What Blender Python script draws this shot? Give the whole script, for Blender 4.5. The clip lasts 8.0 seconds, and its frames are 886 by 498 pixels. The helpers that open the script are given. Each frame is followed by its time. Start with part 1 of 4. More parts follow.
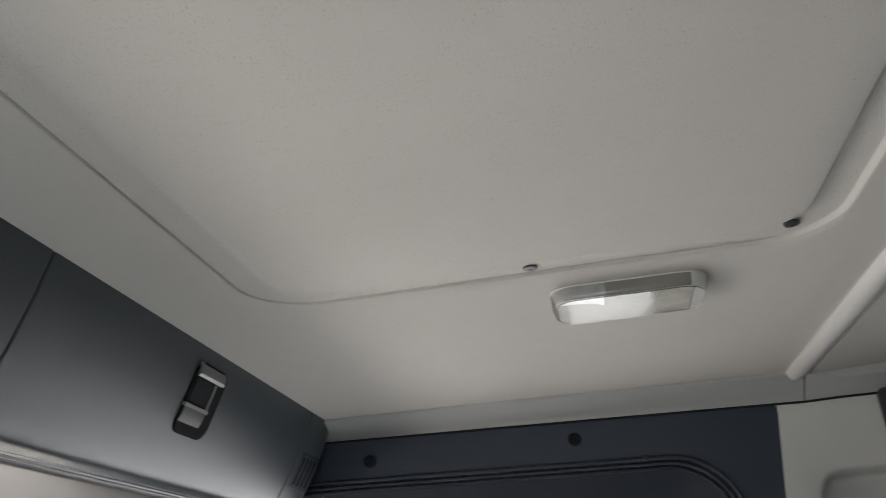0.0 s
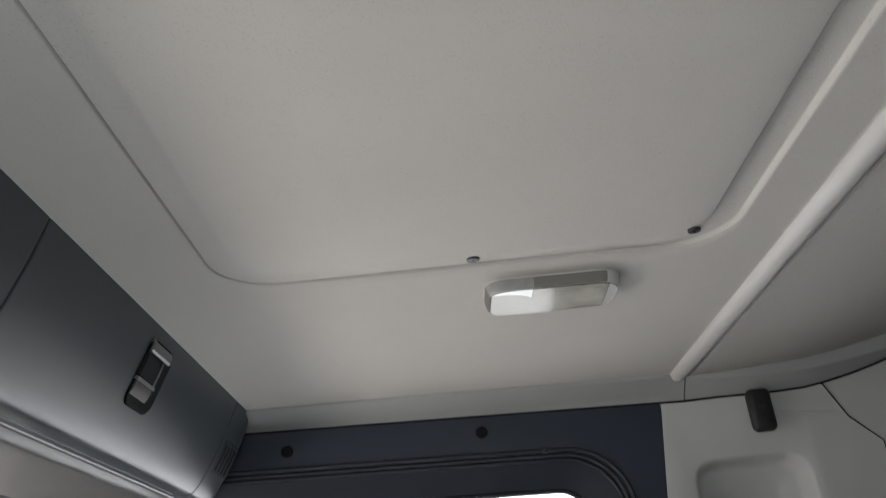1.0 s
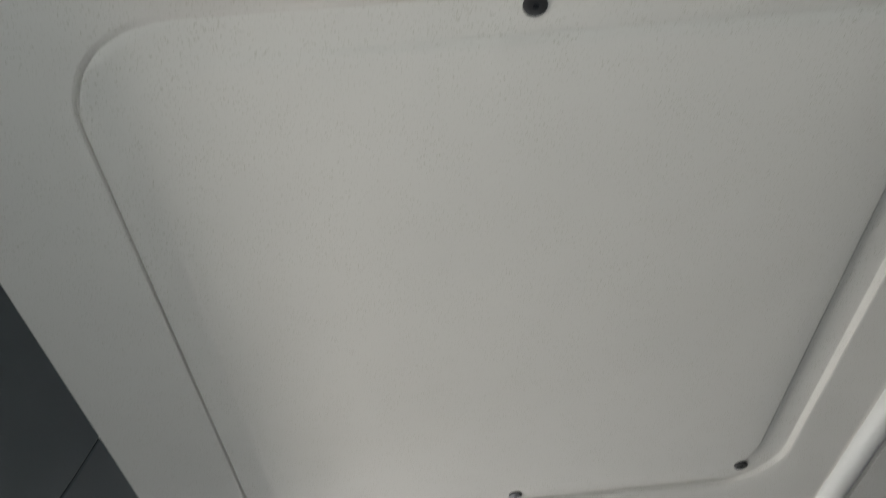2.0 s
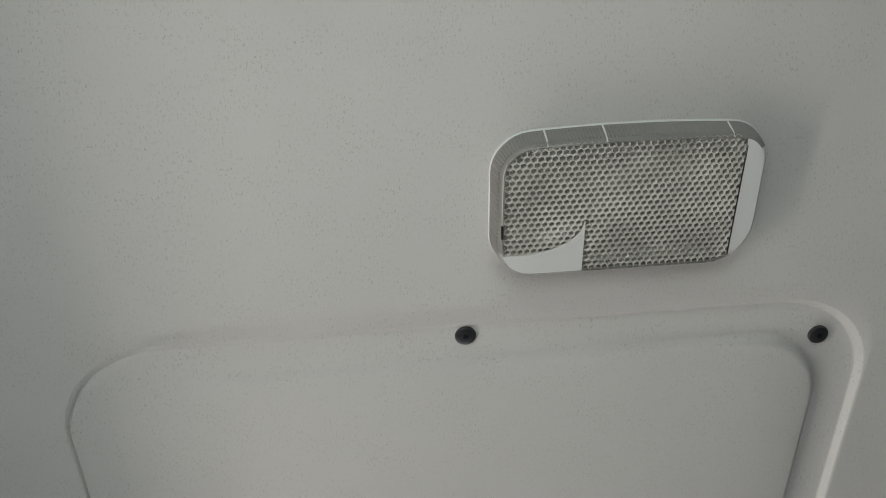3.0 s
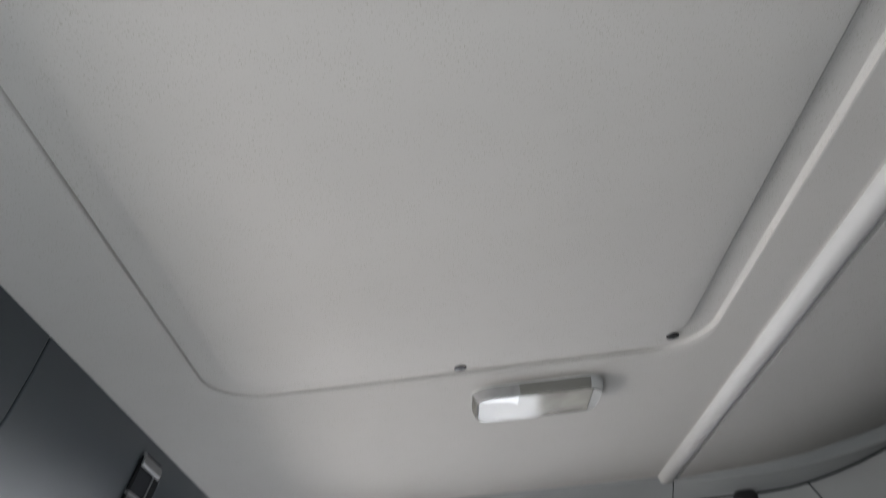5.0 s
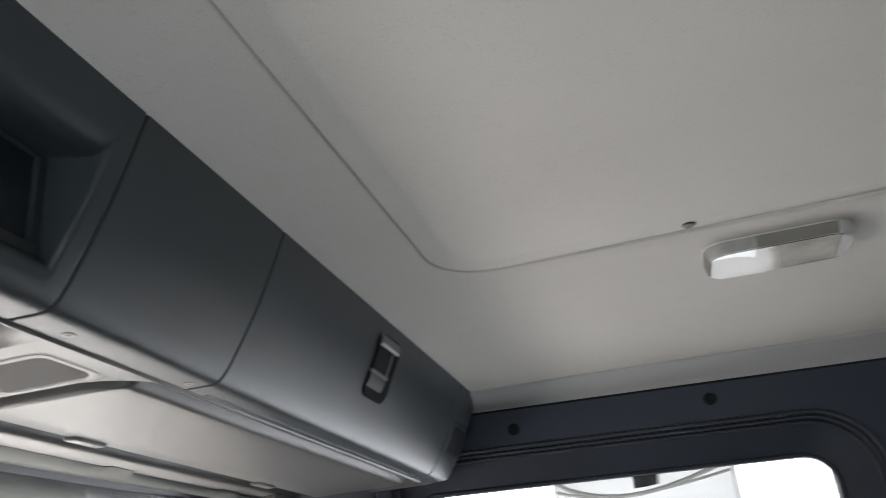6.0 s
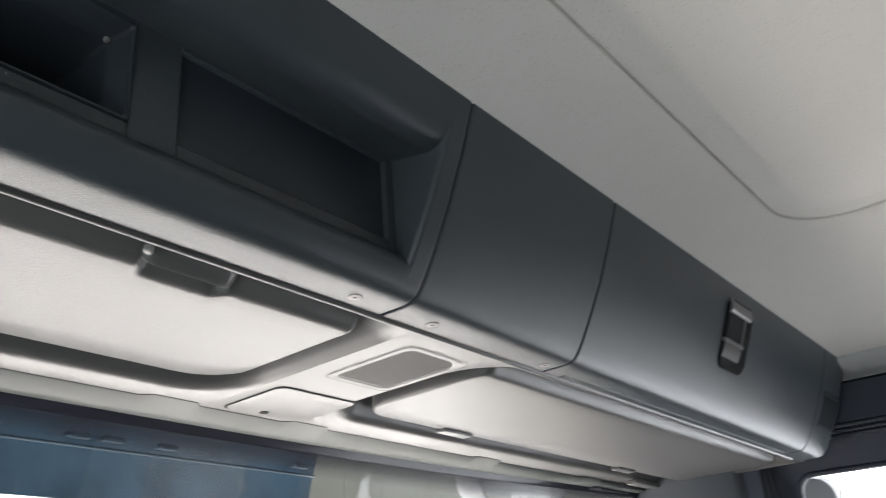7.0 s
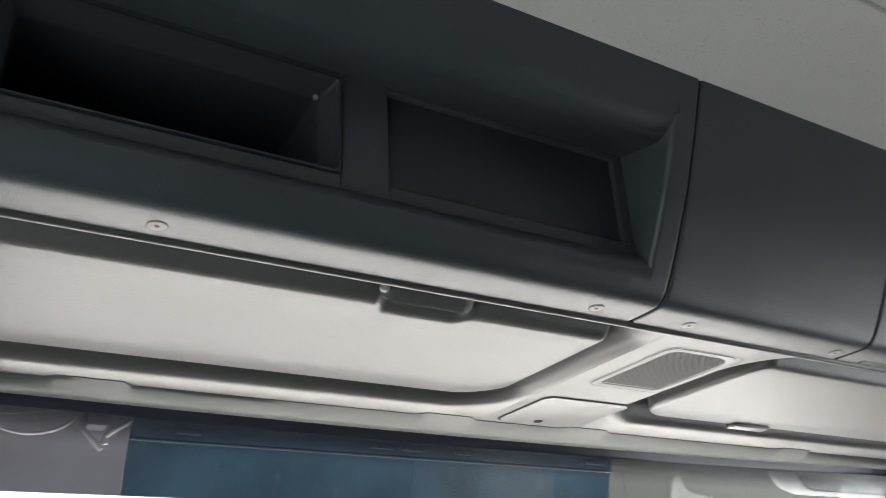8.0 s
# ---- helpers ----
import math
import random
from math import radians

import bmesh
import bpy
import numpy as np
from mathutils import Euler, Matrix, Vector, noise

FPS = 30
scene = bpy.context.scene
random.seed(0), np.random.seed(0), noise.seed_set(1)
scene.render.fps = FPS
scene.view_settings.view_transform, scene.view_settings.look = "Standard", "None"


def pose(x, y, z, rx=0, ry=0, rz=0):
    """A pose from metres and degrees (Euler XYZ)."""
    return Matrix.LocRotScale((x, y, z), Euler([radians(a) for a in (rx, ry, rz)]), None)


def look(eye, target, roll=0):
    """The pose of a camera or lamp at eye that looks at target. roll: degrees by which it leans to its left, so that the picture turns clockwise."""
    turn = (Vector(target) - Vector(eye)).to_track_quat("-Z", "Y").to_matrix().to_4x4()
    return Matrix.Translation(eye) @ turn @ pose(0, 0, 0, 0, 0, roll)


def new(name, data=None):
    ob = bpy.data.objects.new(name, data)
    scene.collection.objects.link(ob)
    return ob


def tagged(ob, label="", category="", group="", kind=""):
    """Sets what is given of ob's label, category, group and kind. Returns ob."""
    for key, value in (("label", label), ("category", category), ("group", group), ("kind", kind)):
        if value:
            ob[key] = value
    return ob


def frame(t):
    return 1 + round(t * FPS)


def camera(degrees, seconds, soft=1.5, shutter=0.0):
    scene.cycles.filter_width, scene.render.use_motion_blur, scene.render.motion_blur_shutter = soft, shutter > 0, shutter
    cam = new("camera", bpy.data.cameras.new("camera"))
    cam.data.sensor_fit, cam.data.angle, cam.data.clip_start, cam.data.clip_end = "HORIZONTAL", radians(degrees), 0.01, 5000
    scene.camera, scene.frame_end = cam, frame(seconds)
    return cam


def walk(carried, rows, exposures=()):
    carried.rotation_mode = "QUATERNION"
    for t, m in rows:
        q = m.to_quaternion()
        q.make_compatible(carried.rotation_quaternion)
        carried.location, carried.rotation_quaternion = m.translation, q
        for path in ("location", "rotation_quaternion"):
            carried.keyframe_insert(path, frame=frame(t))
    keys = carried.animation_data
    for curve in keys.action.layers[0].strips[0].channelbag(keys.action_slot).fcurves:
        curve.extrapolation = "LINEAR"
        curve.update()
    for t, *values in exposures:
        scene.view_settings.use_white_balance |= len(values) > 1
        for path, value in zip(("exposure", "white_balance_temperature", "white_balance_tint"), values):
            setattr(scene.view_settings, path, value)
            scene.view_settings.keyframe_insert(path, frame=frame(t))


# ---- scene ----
cam = camera(55.9, 8.0, soft=0.6, shutter=0.3)
PATH = [
    (0, (0.443, -0.545, 1.378), (0.174, 1.272, 2.169), -4.7),
    (0.5, (0.418, -0.569, 1.362), (0.381, 1.277, 2.130), -5.3),
    (0.7, (0.398, -0.607, 1.334), (0.395, 1.238, 2.105), -5.5),
    (1, (0.361, -0.638, 1.304), (0.393, 1.185, 2.128), -5.9),
    (1.5, (0.317, -0.623, 1.270), (0.360, 1.004, 2.432), -5.4),
    (1.7, (0.315, -0.622, 1.268), (0.352, 0.960, 2.486), -5.4),
    (2.8, (0.3376, -0.7069, 1.2104), (0.5240, 0.3683, 3.0120), -12.3),
    (3, (0.3376, -0.7195, 1.2093), (0.5208, 0.3314, 3.0247), -12.3),
    (3.5, (0.3344, -0.7048, 1.2198), (0.5176, 0.3040, 3.0594), -13.1),
    (4, (0.3439, -0.6700, 1.2462), (0.5387, 0.4420, 3.0236), -13.2),
    (4.2, (0.3492, -0.6289, 1.2514), (0.5271, 0.5673, 2.9762), -12.3),
    (5.3, (0.361, -0.688, 1.309), (0.402, 1.126, 2.151), -6.4),
    (5.5, (0.363, -0.675, 1.307), (0.313, 1.150, 2.122), -6.0),
    (6, (0.343, -0.648, 1.314), (-0.089, 1.131, 2.121), -6.1),
    (6.5, (0.343, -0.658, 1.319), (-0.431, 0.984, 2.160), -6.0),
    (7, (0.307, -0.633, 1.304), (-0.775, 0.812, 2.165), -4.8),
    (7.5, (0.306, -0.626, 1.321), (-1.025, 0.598, 2.176), -3.8),
    (8, (0.327, -0.594, 1.331), (-1.212, 0.345, 2.197), -3.1),
]
walk(cam, [(t, look(eye, target, roll)) for t, eye, target, roll in PATH],
     [(0.0, -1.18, 6600, 14), (1.0, -1.17, 6500, 14), (1.5, -1.0, 6500, 11), (2.8, -1.17, 6450, 10), (3.5, -1.18, 6450, 12), (4.2, -1.16, 6250, 14),
      (5.5, -0.93, 6250, 15), (6.0, -1.18, 6400, 14), (6.5, -1.06, 6450, 14), (7.0, -0.76, 6400, 14), (7.5, -1.0, 6400, 13), (8.0, -0.98, 6400, 12)])

# ---- light ----
world = bpy.data.worlds.new("overcast")
scene.world = world
world.use_nodes = True
_n, _l = world.node_tree.nodes, world.node_tree.links
sky = _n.new("ShaderNodeTexSky")
sky.sky_type, sky.sun_disc = "NISHITA", False
sky.sun_elevation, sky.sun_rotation = radians(24), radians(61)
sky.air_density, sky.dust_density = 1.0, 4.0
_n["Background"].inputs["Strength"].default_value = 0.15
grey = _n.new("ShaderNodeHueSaturation")      # thin cloud takes most of the blue
grey.inputs["Saturation"].default_value = 0.3
_l.new(sky.outputs[0], grey.inputs["Color"])
_l.new(grey.outputs[0], _n["Background"].inputs["Color"])

sun_data = bpy.data.lights.new("sun", "SUN")
sun_data.energy, sun_data.angle, sun_data.color = 4.5, radians(8), (1.0, 0.96, 0.9)
sun = new("sun", sun_data)
sun.matrix_world = look((-4.5, 2.5, 3.3), (0, 0, 1))


def daylight_stand_in(name, eye, target, wide, high, watts, tint=(1.0, 1.0, 1.0)):
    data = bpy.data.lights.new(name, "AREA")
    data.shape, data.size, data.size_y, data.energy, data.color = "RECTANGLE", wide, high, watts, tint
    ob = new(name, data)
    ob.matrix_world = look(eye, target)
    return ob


# area lamps added outside the windscreen and door windows, for daylight off yard and low sky
# the upright ones also show as white sky beyond the glass
daylight_stand_in("windscreen_sky", (-1.5, -0.36, 1.30), (0.3, -0.36, 1.30), 2.22, 1.1, 26, (1.0, 0.97, 0.92))
daylight_stand_in("windscreen_corner_sky", (-1.5, 1.25, 1.175), (0.3, 1.25, 1.175), 1.0, 0.85, 9.5, (1.0, 0.97, 0.92))
# upward lamp added low before the cab, in place of light off the yard
daylight_stand_in("windscreen_yard_fill", (-1.28, 0.60, 0.90), (-1.46, 0.60, 1.90), 2.4, 0.8, 120, (1.0, 0.945, 0.87))
daylight_stand_in("door_sky", (0.14, 1.22, 1.17), (0.14, 0.2, 1.22), 1.0, 0.94, 20.5, (0.95, 0.98, 1.0))
daylight_stand_in("door_yard", (0.10, 1.45, 0.72), (0.10, 0.2, 1.75), 0.9, 0.7, 4, (0.99, 0.995, 1.0))
# added on the unseen driver's side to brighten the console
daylight_stand_in("driver_yard_fill", (0.10, -1.45, 0.72), (0.10, -0.2, 1.75), 0.9, 0.7, 2.5, (0.98, 1.0, 0.96))
daylight_stand_in("driver_sky_fill", (0.28, -1.22, 1.04), (0.28, -0.2, 1.15), 0.85, 0.76, 10.8, (0.91, 0.985, 0.985))


# ---- materials ----
def material(name, base, rough=0.5, metal=0.0, grain=0.0, grain_scale=900.0, vary=0.06, vary_scale=6.0, spec=0.5,
             coat=0.0, stretch=(1, 1, 1), transmission=0.0, ior=1.46, alpha=1.0):
    m = bpy.data.materials.new(name)
    m.use_nodes = True
    n, l = m.node_tree.nodes, m.node_tree.links
    b = n["Principled BSDF"]
    b.inputs["Roughness"].default_value = rough
    b.inputs["Metallic"].default_value = metal
    b.inputs["Specular IOR Level"].default_value = spec
    b.inputs["Coat Weight"].default_value = coat
    b.inputs["Transmission Weight"].default_value = transmission
    b.inputs["IOR"].default_value = ior
    b.inputs["Alpha"].default_value = alpha
    co = n.new("ShaderNodeTexCoord")
    mp = n.new("ShaderNodeMapping")
    mp.inputs["Scale"].default_value = stretch
    l.new(co.outputs["Object"], mp.inputs["Vector"])
    large = n.new("ShaderNodeTexNoise")
    large.inputs["Scale"].default_value, large.inputs["Detail"].default_value = vary_scale, 5
    l.new(mp.outputs[0], large.inputs["Vector"])
    ramp = n.new("ShaderNodeValToRGB")
    lo = tuple(c * (1 - vary) for c in base)
    hi = tuple(min(1, c * (1 + vary)) for c in base)
    ramp.color_ramp.elements[0].position, ramp.color_ramp.elements[0].color = 0.3, (*lo, 1)
    ramp.color_ramp.elements[1].position, ramp.color_ramp.elements[1].color = 0.7, (*hi, 1)
    l.new(large.outputs["Fac"], ramp.inputs[0])
    l.new(ramp.outputs[0], b.inputs["Base Color"])
    if grain:
        fine = n.new("ShaderNodeTexNoise")
        fine.inputs["Scale"].default_value, fine.inputs["Detail"].default_value = grain_scale, 3
        l.new(mp.outputs[0], fine.inputs["Vector"])
        bump = n.new("ShaderNodeBump")
        bump.inputs["Strength"].default_value, bump.inputs["Distance"].default_value = grain, 0.001
        l.new(fine.outputs["Fac"], bump.inputs["Height"])
        l.new(bump.outputs[0], b.inputs["Normal"])
    return m


def fabric_material(name, base):
    """Foam-backed headliner cloth: fine nap, and short darker threads that show in loose clusters."""
    m = material(name, base, rough=0.92, grain=0.22, grain_scale=1500, vary=0.03, vary_scale=3, spec=0.15)
    n, l = m.node_tree.nodes, m.node_tree.links
    b = n["Principled BSDF"]
    colour = b.inputs["Base Color"].links[0].from_socket
    co = n.new("ShaderNodeTexCoord")
    patch = n.new("ShaderNodeTexNoise")
    patch.inputs["Scale"].default_value, patch.inputs["Detail"].default_value = 45, 3
    l.new(co.outputs["Object"], patch.inputs["Vector"])
    gate = n.new("ShaderNodeMapRange")
    gate.inputs["From Min"].default_value, gate.inputs["From Max"].default_value = 0.36, 0.60
    gate.inputs["To Min"].default_value = 0.25
    l.new(patch.outputs["Fac"], gate.inputs["Value"])
    # long threads across the cab, and shorter knots between them: scale, stretch, cut from, cut to, depth
    for scale, stretch, low, high, depth in ((820, (1.0, 0.36, 1.0), 0.61, 0.73, 0.79), (700, (1.0, 0.8, 1.0), 0.64, 0.76, 0.72)):
        mp = n.new("ShaderNodeMapping")
        mp.inputs["Scale"].default_value = stretch
        mp.inputs["Location"].default_value = (scale * 0.01, 0.3, 0)
        l.new(co.outputs["Object"], mp.inputs["Vector"])
        thread = n.new("ShaderNodeTexNoise")
        thread.inputs["Scale"].default_value, thread.inputs["Detail"].default_value = scale, 1
        l.new(mp.outputs[0], thread.inputs["Vector"])
        cut = n.new("ShaderNodeMapRange")
        cut.inputs["From Min"].default_value, cut.inputs["From Max"].default_value = low, high
        l.new(thread.outputs["Fac"], cut.inputs["Value"])
        mul = n.new("ShaderNodeMath")
        mul.operation = "MULTIPLY"
        l.new(cut.outputs[0], mul.inputs[0])
        l.new(gate.outputs[0], mul.inputs[1])
        mix = n.new("ShaderNodeMix")
        mix.data_type = "RGBA"
        l.new(mul.outputs[0], mix.inputs[0])
        l.new(colour, mix.inputs[6])
        mix.inputs[7].default_value = (base[0] * depth, base[1] * depth, base[2] * depth * 0.93, 1)
        colour = mix.outputs[2]
    l.new(colour, b.inputs["Base Color"])
    return m


M_CEIL = fabric_material("headliner_cloth", (0.56, 0.545, 0.515))
M_CEIL_REAR = fabric_material("rear_headliner_cloth", (0.50, 0.49, 0.465))
M_COVE = material("grey_moulding", (0.39, 0.402, 0.397), rough=0.6, grain=0.2, vary=0.03)
M_BEAD = material("pale_bead", (0.55, 0.545, 0.525), rough=0.5, grain=0.2, vary=0.03)
M_TRIM = material("light_grey_trim", (0.55, 0.555, 0.54), rough=0.55, grain=0.3, grain_scale=700, vary=0.04)
M_DARK = material("anthracite_plastic", (0.037, 0.045, 0.051), rough=0.29, grain=0.25, grain_scale=1100, vary=0.08, spec=0.5)
M_SLOT = material("slot_plastic", (0.020, 0.026, 0.032), rough=0.4, grain=0.1, vary=0.08)
# black for joints, and for the shade inside hollows, slots and holes
M_BLACK = material("joint_and_shade_black", (0.018, 0.020, 0.022), rough=0.8, vary=0.1, spec=0.08)
M_NAVY = material("navy_door_trim", (0.017, 0.025, 0.042), rough=0.5, grain=0.3, vary=0.08)
M_PILLAR = material("pillar_trim", (0.095, 0.105, 0.12), rough=0.5, grain=0.3, vary=0.06)
M_RUBBER = material("black_rubber", (0.012, 0.016, 0.026), rough=0.36, grain=0.2, vary=0.15, spec=0.5)
M_HEAD = material("warm_grey_header", (0.086, 0.086, 0.085), rough=0.30, grain=0.25, grain_scale=800, vary=0.03)
M_VISOR = material("visor_shell", (0.085, 0.085, 0.084), rough=0.30, grain=0.25, grain_scale=900, vary=0.03)
M_GRILLE = material("grille_grey", (0.072, 0.071, 0.068), rough=0.7, vary=0.05)
M_LIP = material("lip_plastic", (0.098, 0.110, 0.104), rough=0.5, grain=0.2, vary=0.04)
M_STEEL = material("screw_steel", (0.24, 0.235, 0.225), rough=0.5, metal=0.0, vary=0.15, vary_scale=60)
M_FASTENER = material("black_fastener", (0.02, 0.02, 0.021), rough=0.4, vary=0.2, vary_scale=80)
M_SCREW = material("black_screw", (0.004, 0.005, 0.008), rough=0.5, vary=0.1, spec=0.2)
M_FRAME = material("black_window_frame", (0.010, 0.015, 0.028), rough=0.45, grain=0.3, vary=0.1, spec=0.4)
M_LATCH = material("latch_plastic", (0.011, 0.0115, 0.012), rough=0.75, vary=0.08, spec=0.05)
M_TONGUE = material("tongue_plastic", (0.028, 0.027, 0.027), rough=0.5, vary=0.08)
M_LATCHTOP = material("latch_satin", (0.16, 0.16, 0.16), rough=0.4, metal=0.4, vary=0.08)
M_EDGE = material("satin_edging", (0.050, 0.049, 0.048), rough=0.30, vary=0.08, spec=0.6)
M_RIM = material("clear_fluted_rim", (0.20, 0.195, 0.176), rough=0.14, vary=0.06, spec=0.5)
M_CLEAR = material("clear_lens_wall", (0.31, 0.308, 0.30), rough=0.10, vary=0.12, vary_scale=60)
# pale, to put the highlight line along the lamp's flange
M_BASE = material("flange_highlight_grey", (0.60, 0.60, 0.58), rough=0.25, vary=0.04)
M_MILK = material("milky_polycarbonate", (0.60, 0.60, 0.585), rough=0.12, vary=0.03)
M_LENS = material("clear_prism_lens", (0.54, 0.525, 0.48), rough=0.12, metal=0.1, vary=0.25, vary_scale=26, spec=0.8)
M_REFLECT = material("lamp_reflector", (0.80, 0.80, 0.76), rough=0.22, metal=0.95, vary=0.06, vary_scale=28)
M_LIFT = material("half_clear_grey", (0.50, 0.49, 0.45), rough=0.25, vary=0.05, alpha=0.24)
M_COVER = material("clear_lens_cover", (0.99, 0.99, 0.98), rough=0.12, transmission=1.0, ior=1.16, vary=0.0)
M_GLASS = material("window_glass", (0.97, 0.985, 0.98), rough=0.0, transmission=1.0, ior=1.45, vary=0.0)
M_BLUE = material("blue_tinted_acrylic", (0.046, 0.118, 0.190), alpha=0.93, rough=0.25, vary=0.35, vary_scale=9, grain=0.1, grain_scale=60)
_n, _l = M_BLUE.node_tree.nodes, M_BLUE.node_tree.links
_b = _n["Principled BSDF"]
_co, _mp, _tex, _cut, _mx = (_n.new("ShaderNode" + k) for k in ("TexCoord", "Mapping", "TexNoise", "MapRange", "Mix"))
_mp.inputs["Scale"].default_value = (1, 1, 0.16)          # run-off streaks
_tex.inputs["Scale"].default_value, _tex.inputs["Detail"].default_value = 70, 4
_cut.inputs["From Min"].default_value, _cut.inputs["From Max"].default_value, _cut.inputs["To Max"].default_value = 0.60, 0.78, 0.45
_mx.data_type = "RGBA"
_mx.inputs[7].default_value = (0.16, 0.20, 0.24, 1)
_l.new(_co.outputs["Object"], _mp.inputs["Vector"])
_l.new(_mp.outputs[0], _tex.inputs["Vector"])
_l.new(_tex.outputs["Fac"], _cut.inputs["Value"])
_l.new(_cut.outputs[0], _mx.inputs[0])
_l.new(_b.inputs["Base Color"].links[0].from_socket, _mx.inputs[6])
_l.new(_mx.outputs[2], _b.inputs["Base Color"])
# mauve grey that stands in for haze mirrored in the windscreen
M_VEIL = material("mauve_veil", (0.33, 0.328, 0.385), alpha=0.92, rough=0.25, vary=0.2, vary_scale=7)
M_FRIT = material("printed_frit", (0.040, 0.041, 0.056), rough=0.15, vary=0.1)
M_FADE = material("fading_frit", (0.040, 0.041, 0.056), rough=0.2, vary=0.1)
_n, _l = M_FADE.node_tree.nodes, M_FADE.node_tree.links
_co, _xyz, _cut = (_n.new("ShaderNode" + k) for k in ("TexCoord", "SeparateXYZ", "MapRange"))
_cut.interpolation_type = "SMOOTHSTEP"
_cut.inputs["From Min"].default_value, _cut.inputs["From Max"].default_value = 1.506 - 0.9, 1.537 - 0.9
_cut.inputs["To Max"].default_value = 0.85
_l.new(_co.outputs["Object"], _xyz.inputs[0])
_l.new(_xyz.outputs["Z"], _cut.inputs["Value"])
_l.new(_cut.outputs[0], _n["Principled BSDF"].inputs["Alpha"])
M_BLUECLIP = material("blue_grey_clip", (0.035, 0.075, 0.115), rough=0.4, vary=0.1)
M_PALE = material("pale_grey", (0.46, 0.455, 0.47), rough=0.5, vary=0.1)
M_DASH = material("dash_plastic", (0.11, 0.11, 0.115), rough=0.6, grain=0.3, vary=0.08)
M_WHEEL = material("wheel_leatherette", (0.36, 0.36, 0.365), rough=0.45, grain=0.3, vary=0.1)
M_WALL = material("cab_shell_paint", (0.07, 0.07, 0.07), rough=0.7, grain=0.2, vary=0.04)
M_FLOOR = material("rubber_floor", (0.06, 0.06, 0.06), rough=0.8, grain=0.5, grain_scale=300, vary=0.2)
M_GROUND = material("yard_concrete", (0.42, 0.41, 0.39), rough=0.9, grain=0.5, grain_scale=40, vary=0.15, vary_scale=0.6)
M_FRONTAGE = material("pale_cladding", (0.30, 0.33, 0.30), rough=0.7, vary=0.08, vary_scale=0.8)
# translucent only so that the glare behind makes the housing pale
M_GLARE = material("glare_housing", (0.90, 0.90, 0.89), rough=0.5, transmission=0.45, ior=1.15, vary=0.03)
M_SHELL = material("mirror_shell", (0.17, 0.18, 0.19), rough=0.5, vary=0.08)
M_DULL = material("dusty_mirror", (0.34, 0.37, 0.38), rough=0.35, metal=0.6, vary=0.1)
M_SILVER = material("mirror_silver", (0.8, 0.82, 0.84), rough=0.03, metal=1.0, vary=0.0)
M_MIRROR = material("mirror_housing", (0.35, 0.36, 0.37), rough=0.45, vary=0.08)


# ---- mesh helpers ----
def empty(name, place=(0, 0, 0)):
    ob = new(name)
    ob.location = place
    ob.empty_display_size = 0.02
    return ob


def finish(bm, name, mat, sharp=32):
    bmesh.ops.recalc_face_normals(bm, faces=bm.faces[:])
    for f in bm.faces:
        f.smooth = True
    for e in bm.edges:
        if len(e.link_faces) == 2 and e.calc_face_angle(0) > radians(sharp):
            e.smooth = False
    me = bpy.data.meshes.new(name)
    bm.to_mesh(me)
    bm.free()
    me.materials.append(mat)
    return me


def part(name, bm, mat, parent=None, label="", sharp=32):
    """One mesh object from bm; under parent, whose place it keeps to, or at top level."""
    if parent is not None:
        base, up = Vector((0, 0, 0)), parent
        while up is not None:
            base += Vector(up.location)
            up = up.parent
        bmesh.ops.translate(bm, verts=bm.verts[:], vec=-base)
    ob = new(name, finish(bm, name, mat, sharp))
    if parent is not None:
        ob.parent = parent
    if label:
        tagged(ob, label)
    return ob


def loft(bm, loops, closed=True, caps=(False, False)):
    rows = [[bm.verts.new(p) for p in lp] for lp in loops]
    for a, b in zip(rows, rows[1:]):
        for i in range(len(a) if closed else len(a) - 1):
            j = (i + 1) % len(a)
            bm.faces.new((a[i], a[j], b[j], b[i]))
    if caps[0]:
        bm.faces.new(rows[0][::-1])
    if caps[1]:
        bm.faces.new(rows[-1])
    return rows


def rrect(x0, x1, y0, y1, r, n=8):
    """A rounded rectangle, anticlockwise from the corner at x1, y1; r: one radius, or four from there on."""
    rs = r if isinstance(r, (tuple, list)) else (r,) * 4
    pts = []
    for (cx, cy, sx, sy), q, a0 in zip(((x1, y1, -1, -1), (x0, y1, 1, -1), (x0, y0, 1, 1), (x1, y0, -1, 1)), rs, (0, 90, 180, 270)):
        for k in range(n + 1):
            a = radians(a0 + 90 * k / n)
            pts.append((cx + sx * q + q * math.cos(a), cy + sy * q + q * math.sin(a)))
    return pts


def box(bm, x0, x1, y0, y1, z0, z1, bevel=0.0, segments=2):
    made = bmesh.ops.create_cube(bm, size=1.0)["verts"]
    for v in made:
        v.co = Vector((x0 + (v.co.x + 0.5) * (x1 - x0), y0 + (v.co.y + 0.5) * (y1 - y0), z0 + (v.co.z + 0.5) * (z1 - z0)))
    if bevel:
        edges = list({e for v in made for e in v.link_edges})
        bmesh.ops.bevel(bm, geom=edges, offset=bevel, segments=segments, affect="EDGES", profile=0.5)
    return bm


